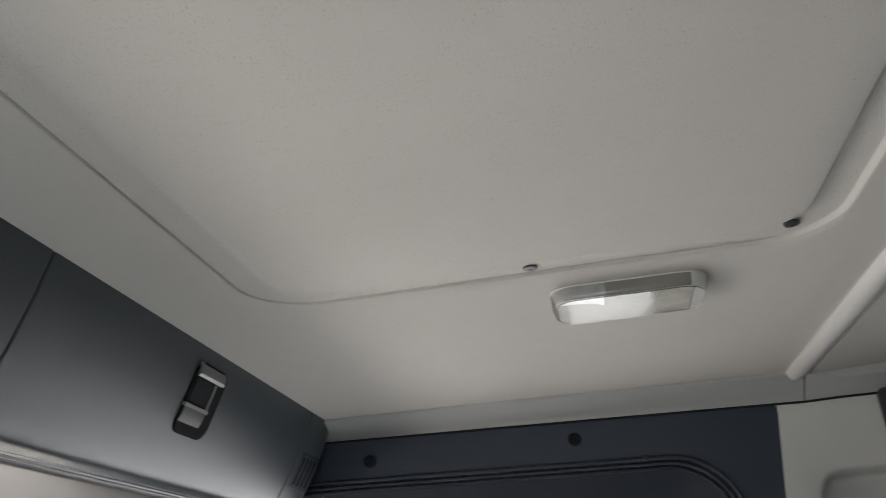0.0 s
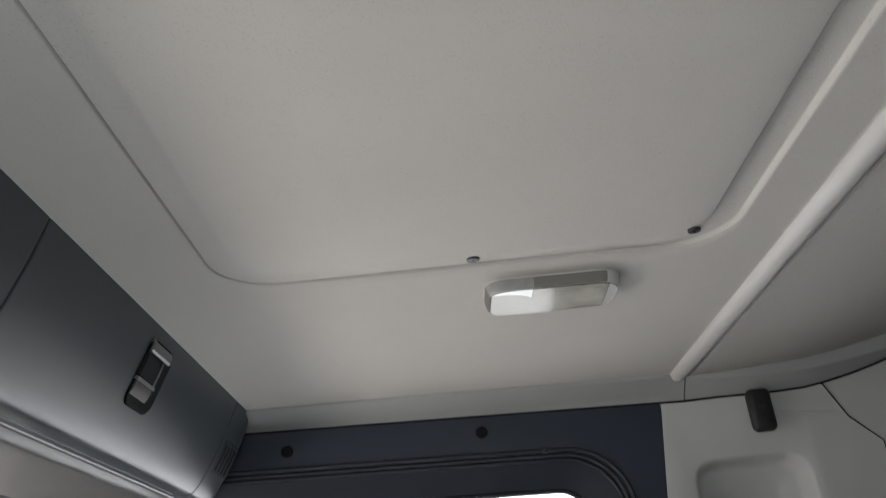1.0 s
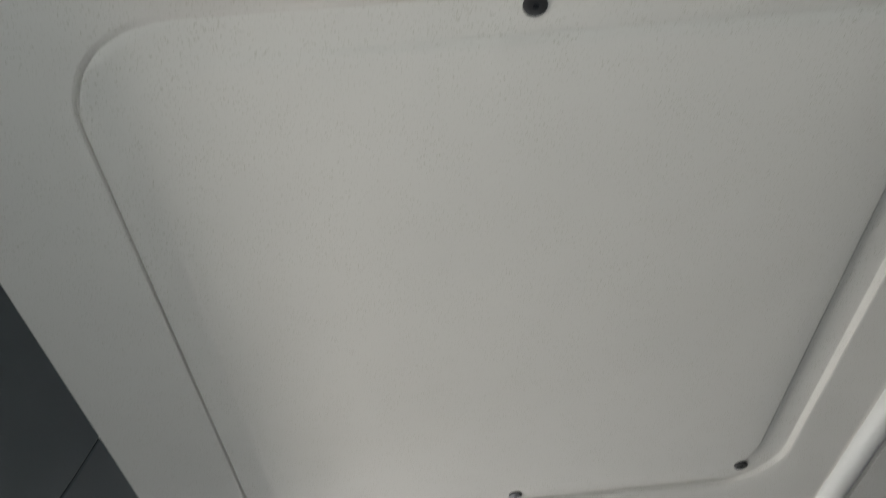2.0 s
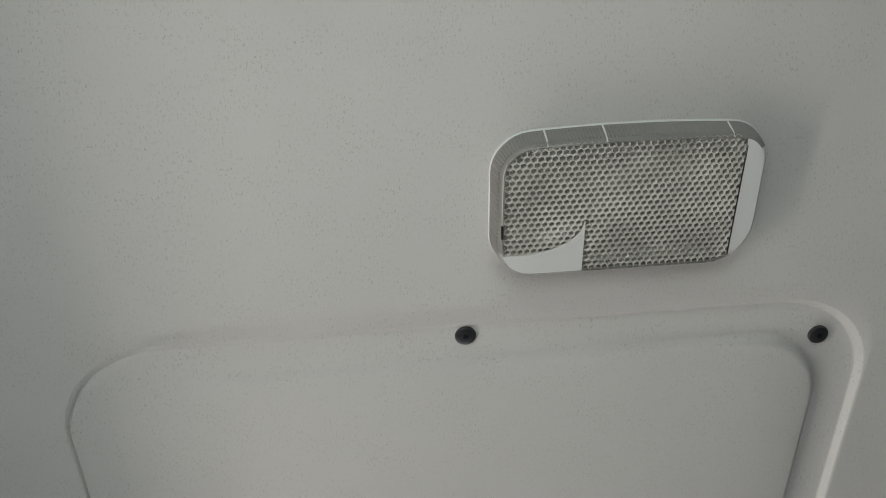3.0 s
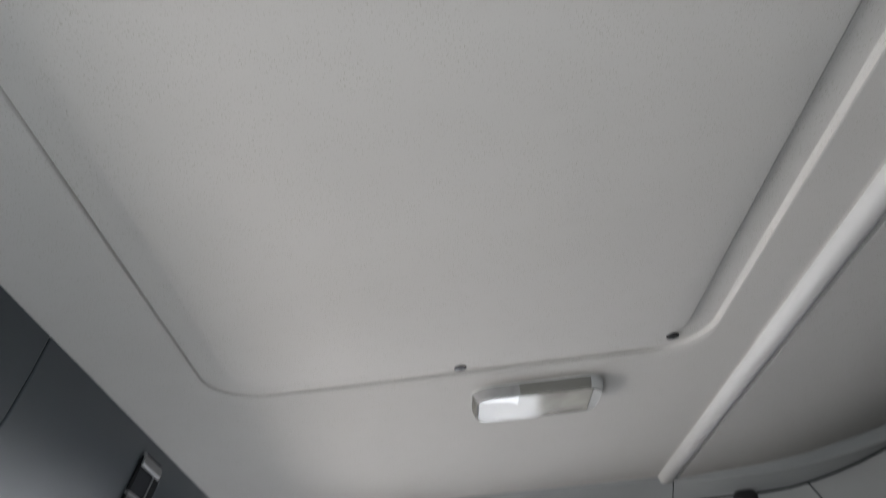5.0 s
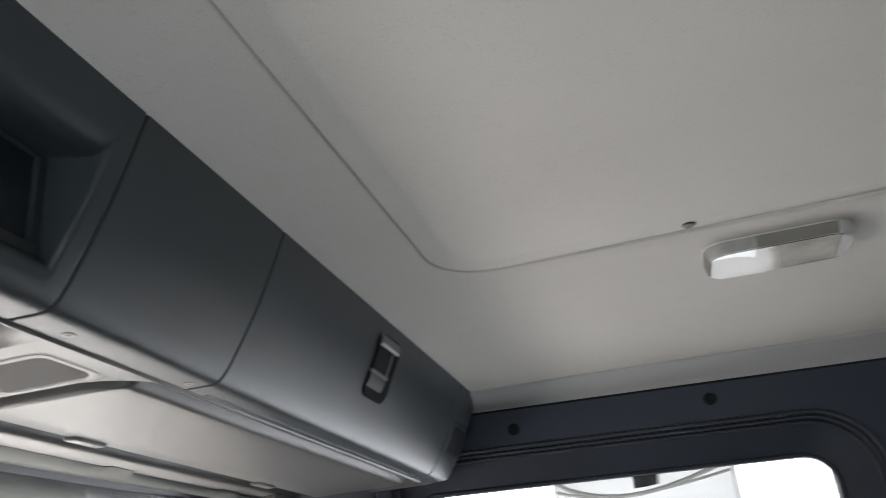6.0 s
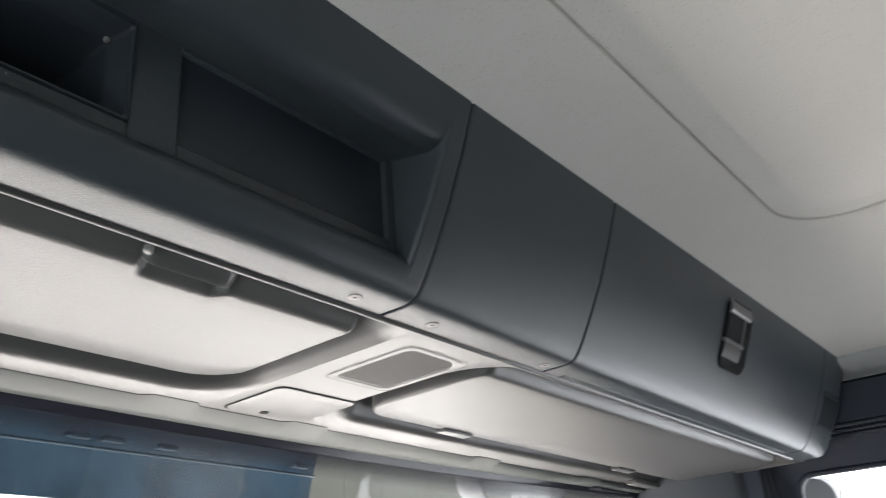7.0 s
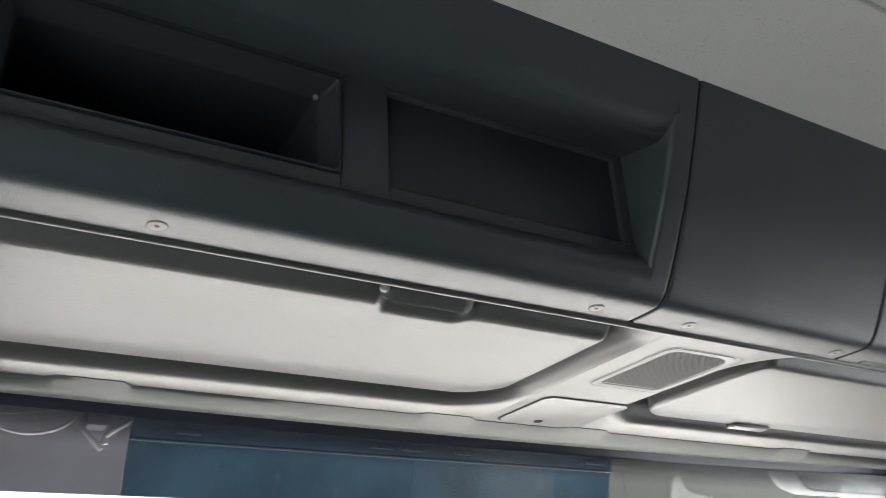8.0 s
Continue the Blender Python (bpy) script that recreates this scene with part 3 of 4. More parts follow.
def build_console():
    """The middle unit: a long recess with a blanked bay and an open bay."""
    unit = empty("overhead_console", (-0.1, -0.50, 1.55))
    tagged(unit, "anthracite overhead console with an open bay and a blanked bay", "overhead console")
    y0, y1 = -0.860, SEAM_A - 0.0013
    m0, m1 = -0.740, -0.1860            # the mouth of the recess
    zt, zb = 1.6570, 1.5690
    # ends left and right of the recess
    bm = bmesh.new()
    shell(bm, m1 + 0.0042, y1, ends=(False, True))
    part("end_panel", bm, M_DARK, unit)
    bm = bmesh.new()
    shell(bm, y0, m0 - 0.0042, ends=(True, False))
    part("end_panel", bm, M_DARK, unit)
    # brow above and sill below the recess
    bm = bmesh.new()
    brow = [p for p in FACE if p[1] > 1.690] + [(-0.0048, 1.6900), (-0.0078, 1.6820), (-0.0112, 1.6745), (-0.0150, 1.6680), (-0.0195, 1.6630), (-0.0250, 1.6596), (-0.0310, 1.6582), (-0.0370, 1.6586), (-0.0460, 1.6608),
                                                (-0.0610, 1.6652), (-0.0765, 1.6695), (-0.10, 1.674), (-0.10, 1.706)]
    sweep_y(bm, brow, m0 - 0.0042, m1 + 0.0042)
    part("brow", bm, M_DARK, unit, sharp=50)
    bm = bmesh.new()
    sill = [(-0.078, 1.5850), (-0.0750, 1.5825), (-0.0720, 1.5812), (-0.0690, 1.5800), (-0.0660, 1.5778), (-0.0638, 1.5745), (-0.0630, 1.5710)] + [p for p in FACE if p[1] < 1.5685] + [(-0.118, 1.549), (-0.118, 1.5850)]
    sweep_y(bm, sill, m0 - 0.0042, m1 + 0.0042)
    part("sill", bm, M_DARK, unit, sharp=50)
    # cheeks that close both ends of the recess, their front edge rounded
    for s, ym in ((1, m1), (-1, m0)):
        bm = bmesh.new()
        zs = [zb - 0.004 + (zt + 0.018 - zb) * k / 10 for k in range(11)]
        rounds = ((0.0044, 0.0), (0.0034, -0.0002), (0.0022, -0.0009), (0.0011, -0.0021), (0.0004, -0.0038), (0.0, -0.0062))
        cols = [[(face_x(z) + dx, ym + s * dy, z) for z in zs] for dy, dx in rounds]
        cols.append([(-0.0760, ym + s * 0.0030, z) for z in zs])
        cols.append([(-0.0775, ym + s * 0.0060, z) for z in zs])
        loft(bm, cols + [cols[0]], False)
        bmesh.ops.remove_doubles(bm, verts=bm.verts[:], dist=1e-6)
        part("cheek", bm, M_DARK, unit)
    # back of the recess: a plate round the two bays
    bays = ((-0.617, -0.4180), (-0.3850, -0.1885))
    z0, z1 = 1.5935, 1.6650
    def plate(a, b, c, d):
        bm = bmesh.new()
        box(bm, -0.086, -0.075, a, b, c, d, 0.0008, 1)
        return bm
    part("bay_divider", plate(bays[0][1], bays[1][0], z0 - 0.012, z1 + 0.008), M_DARK, unit)
    part("bay_divider", plate(m0, bays[0][0], z0 - 0.012, z1 + 0.008), M_DARK, unit)
    part("bay_edge", plate(bays[1][1], m1 + 0.005, z0 - 0.012, z1 + 0.008), M_DARK, unit)
    for a, b in bays:
        part("bay_edge", plate(a, b, z0 - 0.012, z0), M_DARK, unit)
        part("bay_edge", plate(a, b, z1, z1 + 0.008), M_DARK, unit)
    # blanking plate, set back in its bay with a thin frame
    a, b = bays[1]
    bm = bmesh.new()
    box(bm, -0.092, -0.0795, a + 0.001, b - 0.001, z0 - 0.001, z1 + 0.001, 0.001, 1)
    part("blanking_plate", bm, M_SLOT, unit, "smooth near-black blanking plate")
    bm = bmesh.new()
    loft(bm, [[(x, y, z) for y, z in rrect(b - 0.0040, b, z0, z1, 0.0012, 3)] for x in (-0.0800, -0.0745)], True, (True, True))
    part("bay_frame", bm, M_DARK, unit)
    # open bay: a sleeve that runs forward into the dark
    a, b = bays[0]
    bm = bmesh.new()
    loft(bm, [[(x, y, z) for y, z in rrect(a + i, b - i, z0 + i, z1 - i, 0.003, 4)] for x, i in
              ((-0.0765, -0.001), (-0.0765, 0.0012), (-0.0790, 0.0020), (-0.0865, 0.0100), (-0.0905, 0.0112), (-0.19, 0.0120))], True, (False, True))
    part("bay_sleeve", bm, M_SLOT, unit)
    bm = bmesh.new()
    loft(bm, [[(x, y, z) for y, z in rrect(a + i, b - i, z0 + i, z1 - i, 0.003, 4)] for x, i in
              ((-0.0765, 0.0), (-0.0735, 0.0006), (-0.0735, 0.0020), (-0.0765, 0.0028), (-0.0765, 0.0))], True)
    part("bay_frame", bm, M_SLOT, unit)
    bm = bmesh.new()
    box(bm, -0.0880, -0.0850, b - 0.0145, b - 0.0115, z1 - 0.013, z1 - 0.0095, 0.0006, 1)
    part("spring_clip", bm, M_STEEL, unit)
    for y in (-0.517, -0.208):
        bm = bmesh.new()
        strip_screw(bm, y)
        head = part("screw", bm, M_STEEL, unit)
        # dark disc on the head stands for the shade in its recess
        bm = bmesh.new()
        disc(bm, (-0.098, y, 1.5477), (0.0, 0, -1), ((0.0014, 0), (0.0014, 0.0004), (0.0008, 0.0005)), 12)
        part("socket_shade", bm, M_FASTENER, head)


build_console()


def build_plain_panel():
    unit = empty("overhead_module", (-0.1, -0.04, 1.55))
    tagged(unit, "plain anthracite overhead panel between console and locker", "overhead panel")
    bm = bmesh.new()
    shell(bm, SEAM_A + 0.0013, SEAM_B - 0.0013)
    part("front", bm, M_DARK, unit)
    seam(SEAM_A, unit)
    seam(SEAM_B, unit)
    for y in (-0.116, 0.059):
        bm = bmesh.new()
        strip_screw(bm, y)
        head = part("screw", bm, M_STEEL, unit)
        # recess shade again as a dark disc
        bm = bmesh.new()
        disc(bm, (-0.098, y, 1.5477), (0.0, 0, -1), ((0.0014, 0), (0.0014, 0.0004), (0.0008, 0.0005)), 12)
        part("socket_shade", bm, M_FASTENER, head)


build_plain_panel()


def build_latch(unit):
    """A grip let into the rounded front: dark frame, satin cap above, black patch for the hollow's shade, and a tongue
    below.
    """
    def band(zs, ya, yb, offs, thick, soft=0.0012):
        bm = bmesh.new()
        loops = []
        for z, o in zip(zs, offs):
            p, _ = face_point(z, o)
            q, _ = face_point(z, o - thick)
            loops.append([(p.x, ya, p.z), (p.x, yb, p.z), (q.x, yb, q.z), (q.x, ya, q.z)])
        loft(bm, loops, True, (True, True))
        if soft:
            bmesh.ops.bevel(bm, geom=[e for e in bm.edges if e.calc_face_angle(0) > 0.6], offset=soft, segments=2, affect="EDGES", profile=0.5)
        return bm
    bm = bmesh.new()
    loops = []
    for d, off in ((0.0, -0.006), (0.0, 0.0010), (0.0010, 0.0024), (0.0030, 0.0030), (0.0060, 0.0026)):
        loop = []
        for y, z in rrect(0.3865 + d, 0.472 - d, 1.600 + d, 1.683 - d, max(0.004, 0.016 - d), 6):
            p, _ = face_point(z, off)
            loop.append((p.x, y, p.z))
        loops.append(loop)
    loft(bm, loops, True, (True, True))
    latch = part("latch", bm, M_LATCH, unit, "black recessed latch with a satin cap")
    part("cap", band((1.6655, 1.669, 1.676, 1.6825), 0.391, 0.460, (0.0045, 0.0064, 0.0054, 0.0016), 0.006), M_LATCHTOP, latch)
    # nothing is cut out here: black laid on the frame gives the hollow's shade
    part("hollow_shade", band((1.6345, 1.642, 1.652, 1.6635), 0.393, 0.4415, (0.0031,) * 4, 0.002, 0.0005), M_BLACK, latch)
    part("tongue", band((1.6125, 1.618, 1.624, 1.6300), 0.389, 0.4440, (0.0030, 0.0042, 0.0046, 0.0044), 0.005), M_TONGUE, latch)
    part("grip_edge", band((1.6295, 1.631, 1.6335), 0.386, 0.4465, (0.0058,) * 3, 0.005, 0.0006), M_LATCHTOP, latch)
    part("grip_edge", band((1.633, 1.642, 1.652, 1.6640), 0.4415, 0.4450, (0.0044,) * 4, 0.003, 0.0005), M_LATCHTOP, latch)


def build_locker():
    unit = empty("overhead_locker", (-0.1, 0.43, 1.55))
    tagged(unit, "closed anthracite overhead locker with a recessed latch", "overhead locker")
    bm = bmesh.new()
    shell(bm, SEAM_B + 0.0013, SEAM_C - 0.0012)
    flap = part("flap", bm, M_DARK, unit)
    build_latch(flap)
    bm = bmesh.new()
    sweep_y(bm, [(-0.1025, 1.5490), (-0.1032, 1.5479), (-0.1090, 1.5475), (-0.1108, 1.5486)], SEAM_B + 0.03, SEAM_C - 0.012)
    part("lower_rib", bm, M_DARK, unit)


build_locker()


def build_end_cap():
    unit = empty("overhead_end_cap", (-0.1, 0.83, 1.55))
    tagged(unit, "anthracite end cap with a louvred vent beside the locker", "end cap")
    prof = closed_face()
    bm = bmesh.new()
    loops = []
    for y, d in ((SEAM_C + 0.0008, 0.003), (SEAM_C + 0.002, 0.0), (SEAM_C + 0.003, 0.0), (END - 0.034, 0.0), (END - 0.028, 0.0002), (END - 0.012, 0.003), (END - 0.003, 0.009), (END, 0.018)):
        loops.append([(x + (-0.10 - x) * d / max(0.03, math.hypot(-0.10 - x, 1.64 - z)), y, z + (1.64 - z) * d / max(0.03, math.hypot(-0.10 - x, 1.64 - z))) for x, z in prof])
    loft(bm, loops, True, (True, True))
    part("body", bm, M_DARK, unit, sharp=40)
    def patch(ya, yb, za, zb, off, thick, mat, name, lab=""):
        bm = bmesh.new()
        loops = []
        for k in range(7):
            z = za + (zb - za) * k / 6
            p, _ = face_point(z, off)
            q, _ = face_point(z, off - thick)
            loops.append([(p.x, ya, p.z), (p.x, yb, p.z), (q.x, yb, q.z), (q.x, ya, q.z)])
        loft(bm, loops, True, (True, True))
        return part(name, bm, mat, vent if name != "vent" else unit, lab)
    vent = patch(0.822, 0.910, 1.586, 1.640, 0.0006, 0.003, M_SLOT, "vent", "small vent with four upright slots")
    for k in range(4):
        y = 0.831 + 0.0185 * k
        # black strip laid on the vent for the shade inside an opening
        patch(y, y + 0.0085, 1.590, 1.633, 0.0012, 0.003, M_BLACK, "slot_shade")
        patch(y - 0.001, y + 0.0095, 1.6325, 1.6355, 0.0024, 0.004, M_DARK, "slot_lip")


build_end_cap()


# ---- header panel under the units ----
HZ = 1.5535
POCKETS = ((-0.945, -0.104, -0.389, -0.1185), (0.012, 0.945, -0.383, -0.1185))   # y0, y1, x0, x1


def build_header():
    """The warm grey panel over the windscreen, with two pressed pockets for the visors."""
    head = empty("header_panel", (-0.27, 0.0, HZ))
    tagged(head, "warm grey moulded header panel with two visor pockets", "header panel", kind="structure")
    bm = bmesh.new()
    xa, xb = -0.424, -0.1165
    # the island between the pockets and the rails round them
    p1 = rrect(POCKETS[1][2], POCKETS[1][3], POCKETS[1][0], POCKETS[1][1], (0.02, 0.02, 0.060, 0.085), 10)
    p0 = rrect(POCKETS[0][2], POCKETS[0][3], POCKETS[0][0], POCKETS[0][1], (0.045, 0.07, 0.02, 0.02), 10)
    def field(pocket):
        """Panel between the pocket's rim and a straight-sided field, and the rim's fillet up into the pocket."""
        rim = [(x, y) for x, y in pocket]
        border = [(xb if x > -0.24 else xa, y) for x, y in rim]
        loops = [[(x, y, HZ + 0.012) for x, y in border], [(x, y, HZ) for x, y in border], [(x, y, HZ) for x, y in rim]]
        mid = [sum(p[0] for p in rim) / len(rim), sum(p[1] for p in rim) / len(rim)]
        for k in range(1, 8):
            a = radians(90 * k / 7)
            d, up = 0.026 * math.sin(a), 0.090 * (1 - math.cos(a))
            loops.append([(mid[0] + (x - mid[0]) * (1 - d / 0.125), y - d * (1 if y > mid[1] else -1) * min(1, abs(y - mid[1]) / 0.2), HZ + up) for x, y in rim])
        loft(bm, loops, True, (False, True))
    field(p1)
    field(p0)
    y0, y1 = POCKETS[0][1], POCKETS[1][0]
    part("panel", bm, M_HEAD, head, sharp=50)
    bm = bmesh.new()
    # island: fills from corner to corner with slightly rounded run
    box(bm, xa, xb, y0 - 0.0005, y1 + 0.0005, HZ, HZ + 0.012)
    part("island", bm, M_HEAD, head)


build_header()


def build_speaker():
    grille = empty("speaker_grille", (-0.21, -0.032, HZ))
    tagged(grille, "small grey perforated speaker grille in the header panel", "speaker grille")
    def shrink(d):
        return rrect(-0.266 + d, -0.154 - d, -0.078 + d, 0.010 - d, (0.018, 0.010, 0.008, 0.012), 6)
    bm = bmesh.new()
    loft(bm, [[(x, y, HZ - h) for x, y in shrink(d)] for d, h in ((0.0, -0.001), (0.0004, 0.0004), (0.0055, 0.0007), (0.0065, 0.0002), (0.0075, -0.001))], True)
    part("bezel", bm, M_HEAD, grille)
    bm = bmesh.new()
    loft(bm, [[(x, y, HZ - h) for x, y in shrink(d)] for d, h in ((0.0060, -0.002), (0.0068, -0.0006))], True, (False, True))
    part("backing", bm, M_GRILLE, grille)
    bm = bmesh.new()
    for k in range(44):
        x = -0.257 + 0.0965 * k / 43
        box(bm, x, x + 0.0014, -0.0695, 0.0015, HZ - 0.0002, HZ + 0.0012)
    mesh = part("perforated_mesh", bm, M_GRILLE, grille)
    tagged(mesh, kind="stuff")
    bm = bmesh.new()
    loft(bm, [[(x, y, HZ - 0.0003) for x, y in rrect(-0.2675 - d, -0.1525 + d, -0.0795 - d, 0.0115 + d, 0.012, 6)] for d in (0.0, 0.0012)], True)
    part("joint", bm, M_FASTENER, grille)


build_speaker()


def build_cover():
    cover = empty("service_cover", (-0.36, -0.035, HZ))
    tagged(cover, "small warm grey service cover with a screw hole", "cover")
    def loop(d):
        return rrect(-0.4125 + d, -0.3145 - d, -0.090 + d, 0.022 - d, 0.012, 6)
    bm = bmesh.new()
    loft(bm, [[(x, y, HZ - h) for x, y in loop(d)] for d, h in ((0.0014, -0.001), (0.0018, 0.0012), (0.004, 0.0018))], True, (False, True))
    part("lid", bm, M_HEAD, cover)
    bm = bmesh.new()
    loft(bm, [[(x, y, HZ - 0.0004) for x, y in loop(d)] for d in (-0.0006, 0.0016)], True)
    part("joint", bm, M_BLACK, cover)
    # black disc set on the lid, its colour the shade of the hole
    bm = bmesh.new()
    disc(bm, (-0.398, -0.042, HZ - 0.0014), (0, 0, -1), ((0.0052, 0), (0.0050, 0.0010), (0.0025, 0.0008)), 16)
    part("screw_hole_shade", bm, M_BLACK, cover)


build_cover()


def build_visor(y0, y1, rs, label, grips, grip_side):
    visor = empty("sun_visor", (-0.245, (y0 + y1) / 2, HZ))
    tagged(visor, label, "sun visor")
    x0, x1 = -0.3455, -0.1225
    bm = bmesh.new()
    ys = [y0, y0 + 0.0015, y0 + 0.005] + [y0 + 0.008 + (y1 - y0 - 0.016) * k / 60 for k in range(61)] + [y1 - 0.005, y1 - 0.0015, y1]
    for c in (y0, y1):
        ys += [c + (1 if c == y0 else -1) * 0.078 * k / 13 for k in range(1, 14)]
    if grip_side > 0:
        ys += [grips[0] - 0.012 + 0.1 * k / 24 for k in range(25)]
    def bound(y, front):
        """Where the rounded outline begins or ends at y."""
        near_end = y1 - y < y - y0
        r = rs[(1 if near_end else 2) if front else (0 if near_end else 3)]
        e = max(0.0, r - min(y1 - y, y - y0))
        d = r - math.sqrt(max(0.0, r * r - e * e))
        return x0 + d if front else x1 - d
    def hollow(y):
        """How far the finger recess pushes the rolled edge forward."""
        if grip_side < 0:
            return 0.0
        u = max(0.0, min(1.0, min(y - grips[0] - 0.001, grips[0] + 0.082 - y) / 0.011))
        return 0.013 * u * u * (3 - 2 * u)
    loops = []
    for y in sorted(set(ys)):
        xf, xb, sh = bound(y, True), bound(y, False), hollow(y)
        end = min(y1 - y, y - y0)
        lift = 0.0045 * (1 - math.sqrt(max(0.0, 1 - (1 - min(1.0, end / 0.005)) ** 2)))
        start = min(xb - 0.010, x1 - 0.048 - sh)
        prof = [(xf, 0.014), (xf, 0.0045), (xf + 0.0012, 0.0020), (xf + 0.0042, 0.0009), (xf + 0.04, 0.0008), ((xf + start) / 2, 0.0008), (start - 0.02, 0.0008)]
        for k in range(12):
            a = radians(88 * k / 11)
            prof.append((start + 0.021 * math.sin(a), 0.0008 + 0.046 * (1 - math.cos(a))))
        prof += [(max(xb, start + 0.028), 0.0480), (max(xb, start + 0.028), 0.052), (xf, 0.052)]
        loops.append([(x, y, HZ + h + lift) for x, h in prof])
    loft(bm, loops, True, (True, True))
    part("shell", bm, M_VISOR, visor, sharp=50)
    for y in grips:
        bm = bmesh.new()
        if grip_side > 0:
            prof = [(-0.1600, 0.0300), (-0.1605, 0.0045), (-0.1595, 0.0012), (-0.1575, 0.0), (-0.1550, 0.0010), (-0.1430, 0.0155), (-0.1410, 0.0300)]
            loops = []
            for yy, lift in ((0.0, 0.012), (0.002, 0.005), (0.006, 0.0012), (0.012, 0.0), (0.066, 0.0), (0.072, 0.0012), (0.076, 0.005), (0.078, 0.012)):
                loops.append([(x - lift * 0.3, y + yy, HZ + min(0.03, z + lift)) for x, z in prof])
            loft(bm, loops, True, (True, True))
            part("grip", bm, M_VISOR, visor)
            bm = bmesh.new()
            disc(bm, (-0.145, y - 0.002, HZ + 0.006), (0, -0.3, -1), ((0.0032, 0), (0.0032, 0.004), (0.002, 0.005)), 12)
            part("pivot_pin", bm, M_STEEL, visor)
        else:
            box(bm, -0.3505, -0.334, y, y + 0.060, HZ - 0.0028, HZ + 0.004, 0.0026, 3)
            part("grip", bm, M_VISOR, visor)
    return visor


build_visor(-0.915, -0.140, (0.028, 0.055, 0.02, 0.02), "warm grey sun visor folded up, with a moulded grip", (-0.352,), 1)
build_visor(0.048, 0.915, (0.02, 0.02, 0.045, 0.075), "warm grey folded sun visor with two small front tabs", (0.196, 0.66), -1)

# hinge block at the outer end of the visor pocket, and the dark cover beside it
bm = bmesh.new()
box(bm, -0.4615, -0.4245, 0.735, 0.868, HZ - 0.0135, HZ + 0.002, 0.003, 2)
tagged(part("hinge_cover", bm, M_RUBBER), "dark hinge cover at the end of the header lip", "cover")
bm = bmesh.new()
box(bm, -0.396, -0.374, 0.80, 0.93, HZ - 0.007, HZ + 0.004, 0.003, 2)
tagged(part("hinge_block", bm, M_HEAD), "warm grey hinge block at the end of the sun visor", "hinge")


def build_lip():
    """The rolled front edge of the header, with shallow thumb cut-outs."""
    bm = bmesh.new()
    loops = []
    cuts = (-0.50, -0.145, 0.040, 0.40, 0.70)
    ys = [-0.93 + 1.86 * k / 40 for k in range(41)] + [c + d for c in cuts for d in (-0.036, -0.031, -0.027, 0.027, 0.031, 0.036)]
    for y in sorted(ys):
        bow = 0.045 * (y / 0.95) ** 2
        cut = max(0.0, min(1.0, max((0.036 - abs(y - c)) / 0.009 for c in cuts)))
        e = 0.009 * cut
        loops.append([(-0.4215 + bow * 0.2 + e, y, HZ + 0.004), (-0.4215 + bow * 0.2 + e, y, HZ - 0.0007), (-0.427 + bow * 0.5 + e * 0.6, y, HZ - 0.0030), (-0.445 + bow, y, HZ - 0.0085), (-0.459 + bow, y, HZ - 0.010),
                      (-0.463 + bow, y, HZ - 0.008), (-0.463 + bow, y, HZ + 0.010)])
    loft(bm, loops, True, (True, True))
    tagged(part("trim", bm, M_LIP, sharp=55), "grey-green rolled lip along the front of the header", "trim", kind="structure")


build_lip()

# seam strip between the units and the header
bm = bmesh.new()
sweep_y(bm, [(-0.1122, 1.5495), (-0.1126, 1.5478), (-0.1137, 1.5466), (-0.1152, 1.5460), (-0.1168, 1.5459), (-0.1184, 1.5466), (-0.1192, 1.5485), (-0.1180, 1.555)], -0.94, 0.86)
tagged(part("trim", bm, M_EDGE), "thin satin edging strip under the overhead units", "trim", kind="structure")
bm = bmesh.new()
sweep_y(bm, [(-0.1100, 1.550), (-0.1100, 1.5485), (-0.1195, 1.5525), (-0.1195, 1.562), (-0.1100, 1.562)], -0.94, 0.86)
tagged(part("trim", bm, M_BLACK), "dark joint between overhead units and header", "trim", kind="structure")


# ---- ceiling fasteners and lamps ----
for x, y in ((0.412, 0.284), (0.675, 0.261), (0.403, -0.3594), (0.6787, -0.3352)):
    bm = bmesh.new()
    disc(bm, (x, y, H + 0.0046), (0, 0, -1), ((0.0079, 0), (0.0079, 0.0018), (0.0074, 0.0026), (0.0062, 0.0031), (0.0034, 0.0032), (0.0020, 0.0033)), 24)
    peg = tagged(part("ceiling_fastener", bm, M_FASTENER), "black push-in fastener in the cloth headliner", "fastener", group="hatch fasteners")
    # dark hexagon laid on the peg, for the shade of its recess
    bm = bmesh.new()
    disc(bm, (x, y, H + 0.0014), (0, 0, -1), ((0.0021, 0), (0.0021, 0.0004), (0.0012, 0.0005)), 6)
    part("socket_shade", bm, M_SCREW, peg)


def hex_sheet(bm, inside, x0, x1, y0, y1, z, pitch=0.0043, deep=0.0020):
    """Honeycomb: each cell a rim that stands down round a clear middle, where inside() holds."""
    row, y = 0, y0
    ring = [(math.cos(radians(60 * k + 30)), math.sin(radians(60 * k + 30))) for k in range(6)]
    while y <= y1:
        x = x0 + (pitch / 2 if row % 2 else 0)
        while x <= x1:
            if inside(x, y):
                rims = []
                for r, up in ((0.577, 0.0), (0.50, 0.0001), (0.42, deep)):
                    rims.append([bm.verts.new((x + pitch * r * c, y + pitch * r * q, z + up)) for c, q in ring])
                for k in range(6):
                    j = (k + 1) % 6
                    bm.faces.new((rims[0][k], rims[0][j], rims[1][j], rims[1][k]))
                    bm.faces.new((rims[1][k], rims[1][j], rims[2][j], rims[2][k]))
            x += pitch
        y += pitch * 0.866
        row += 1


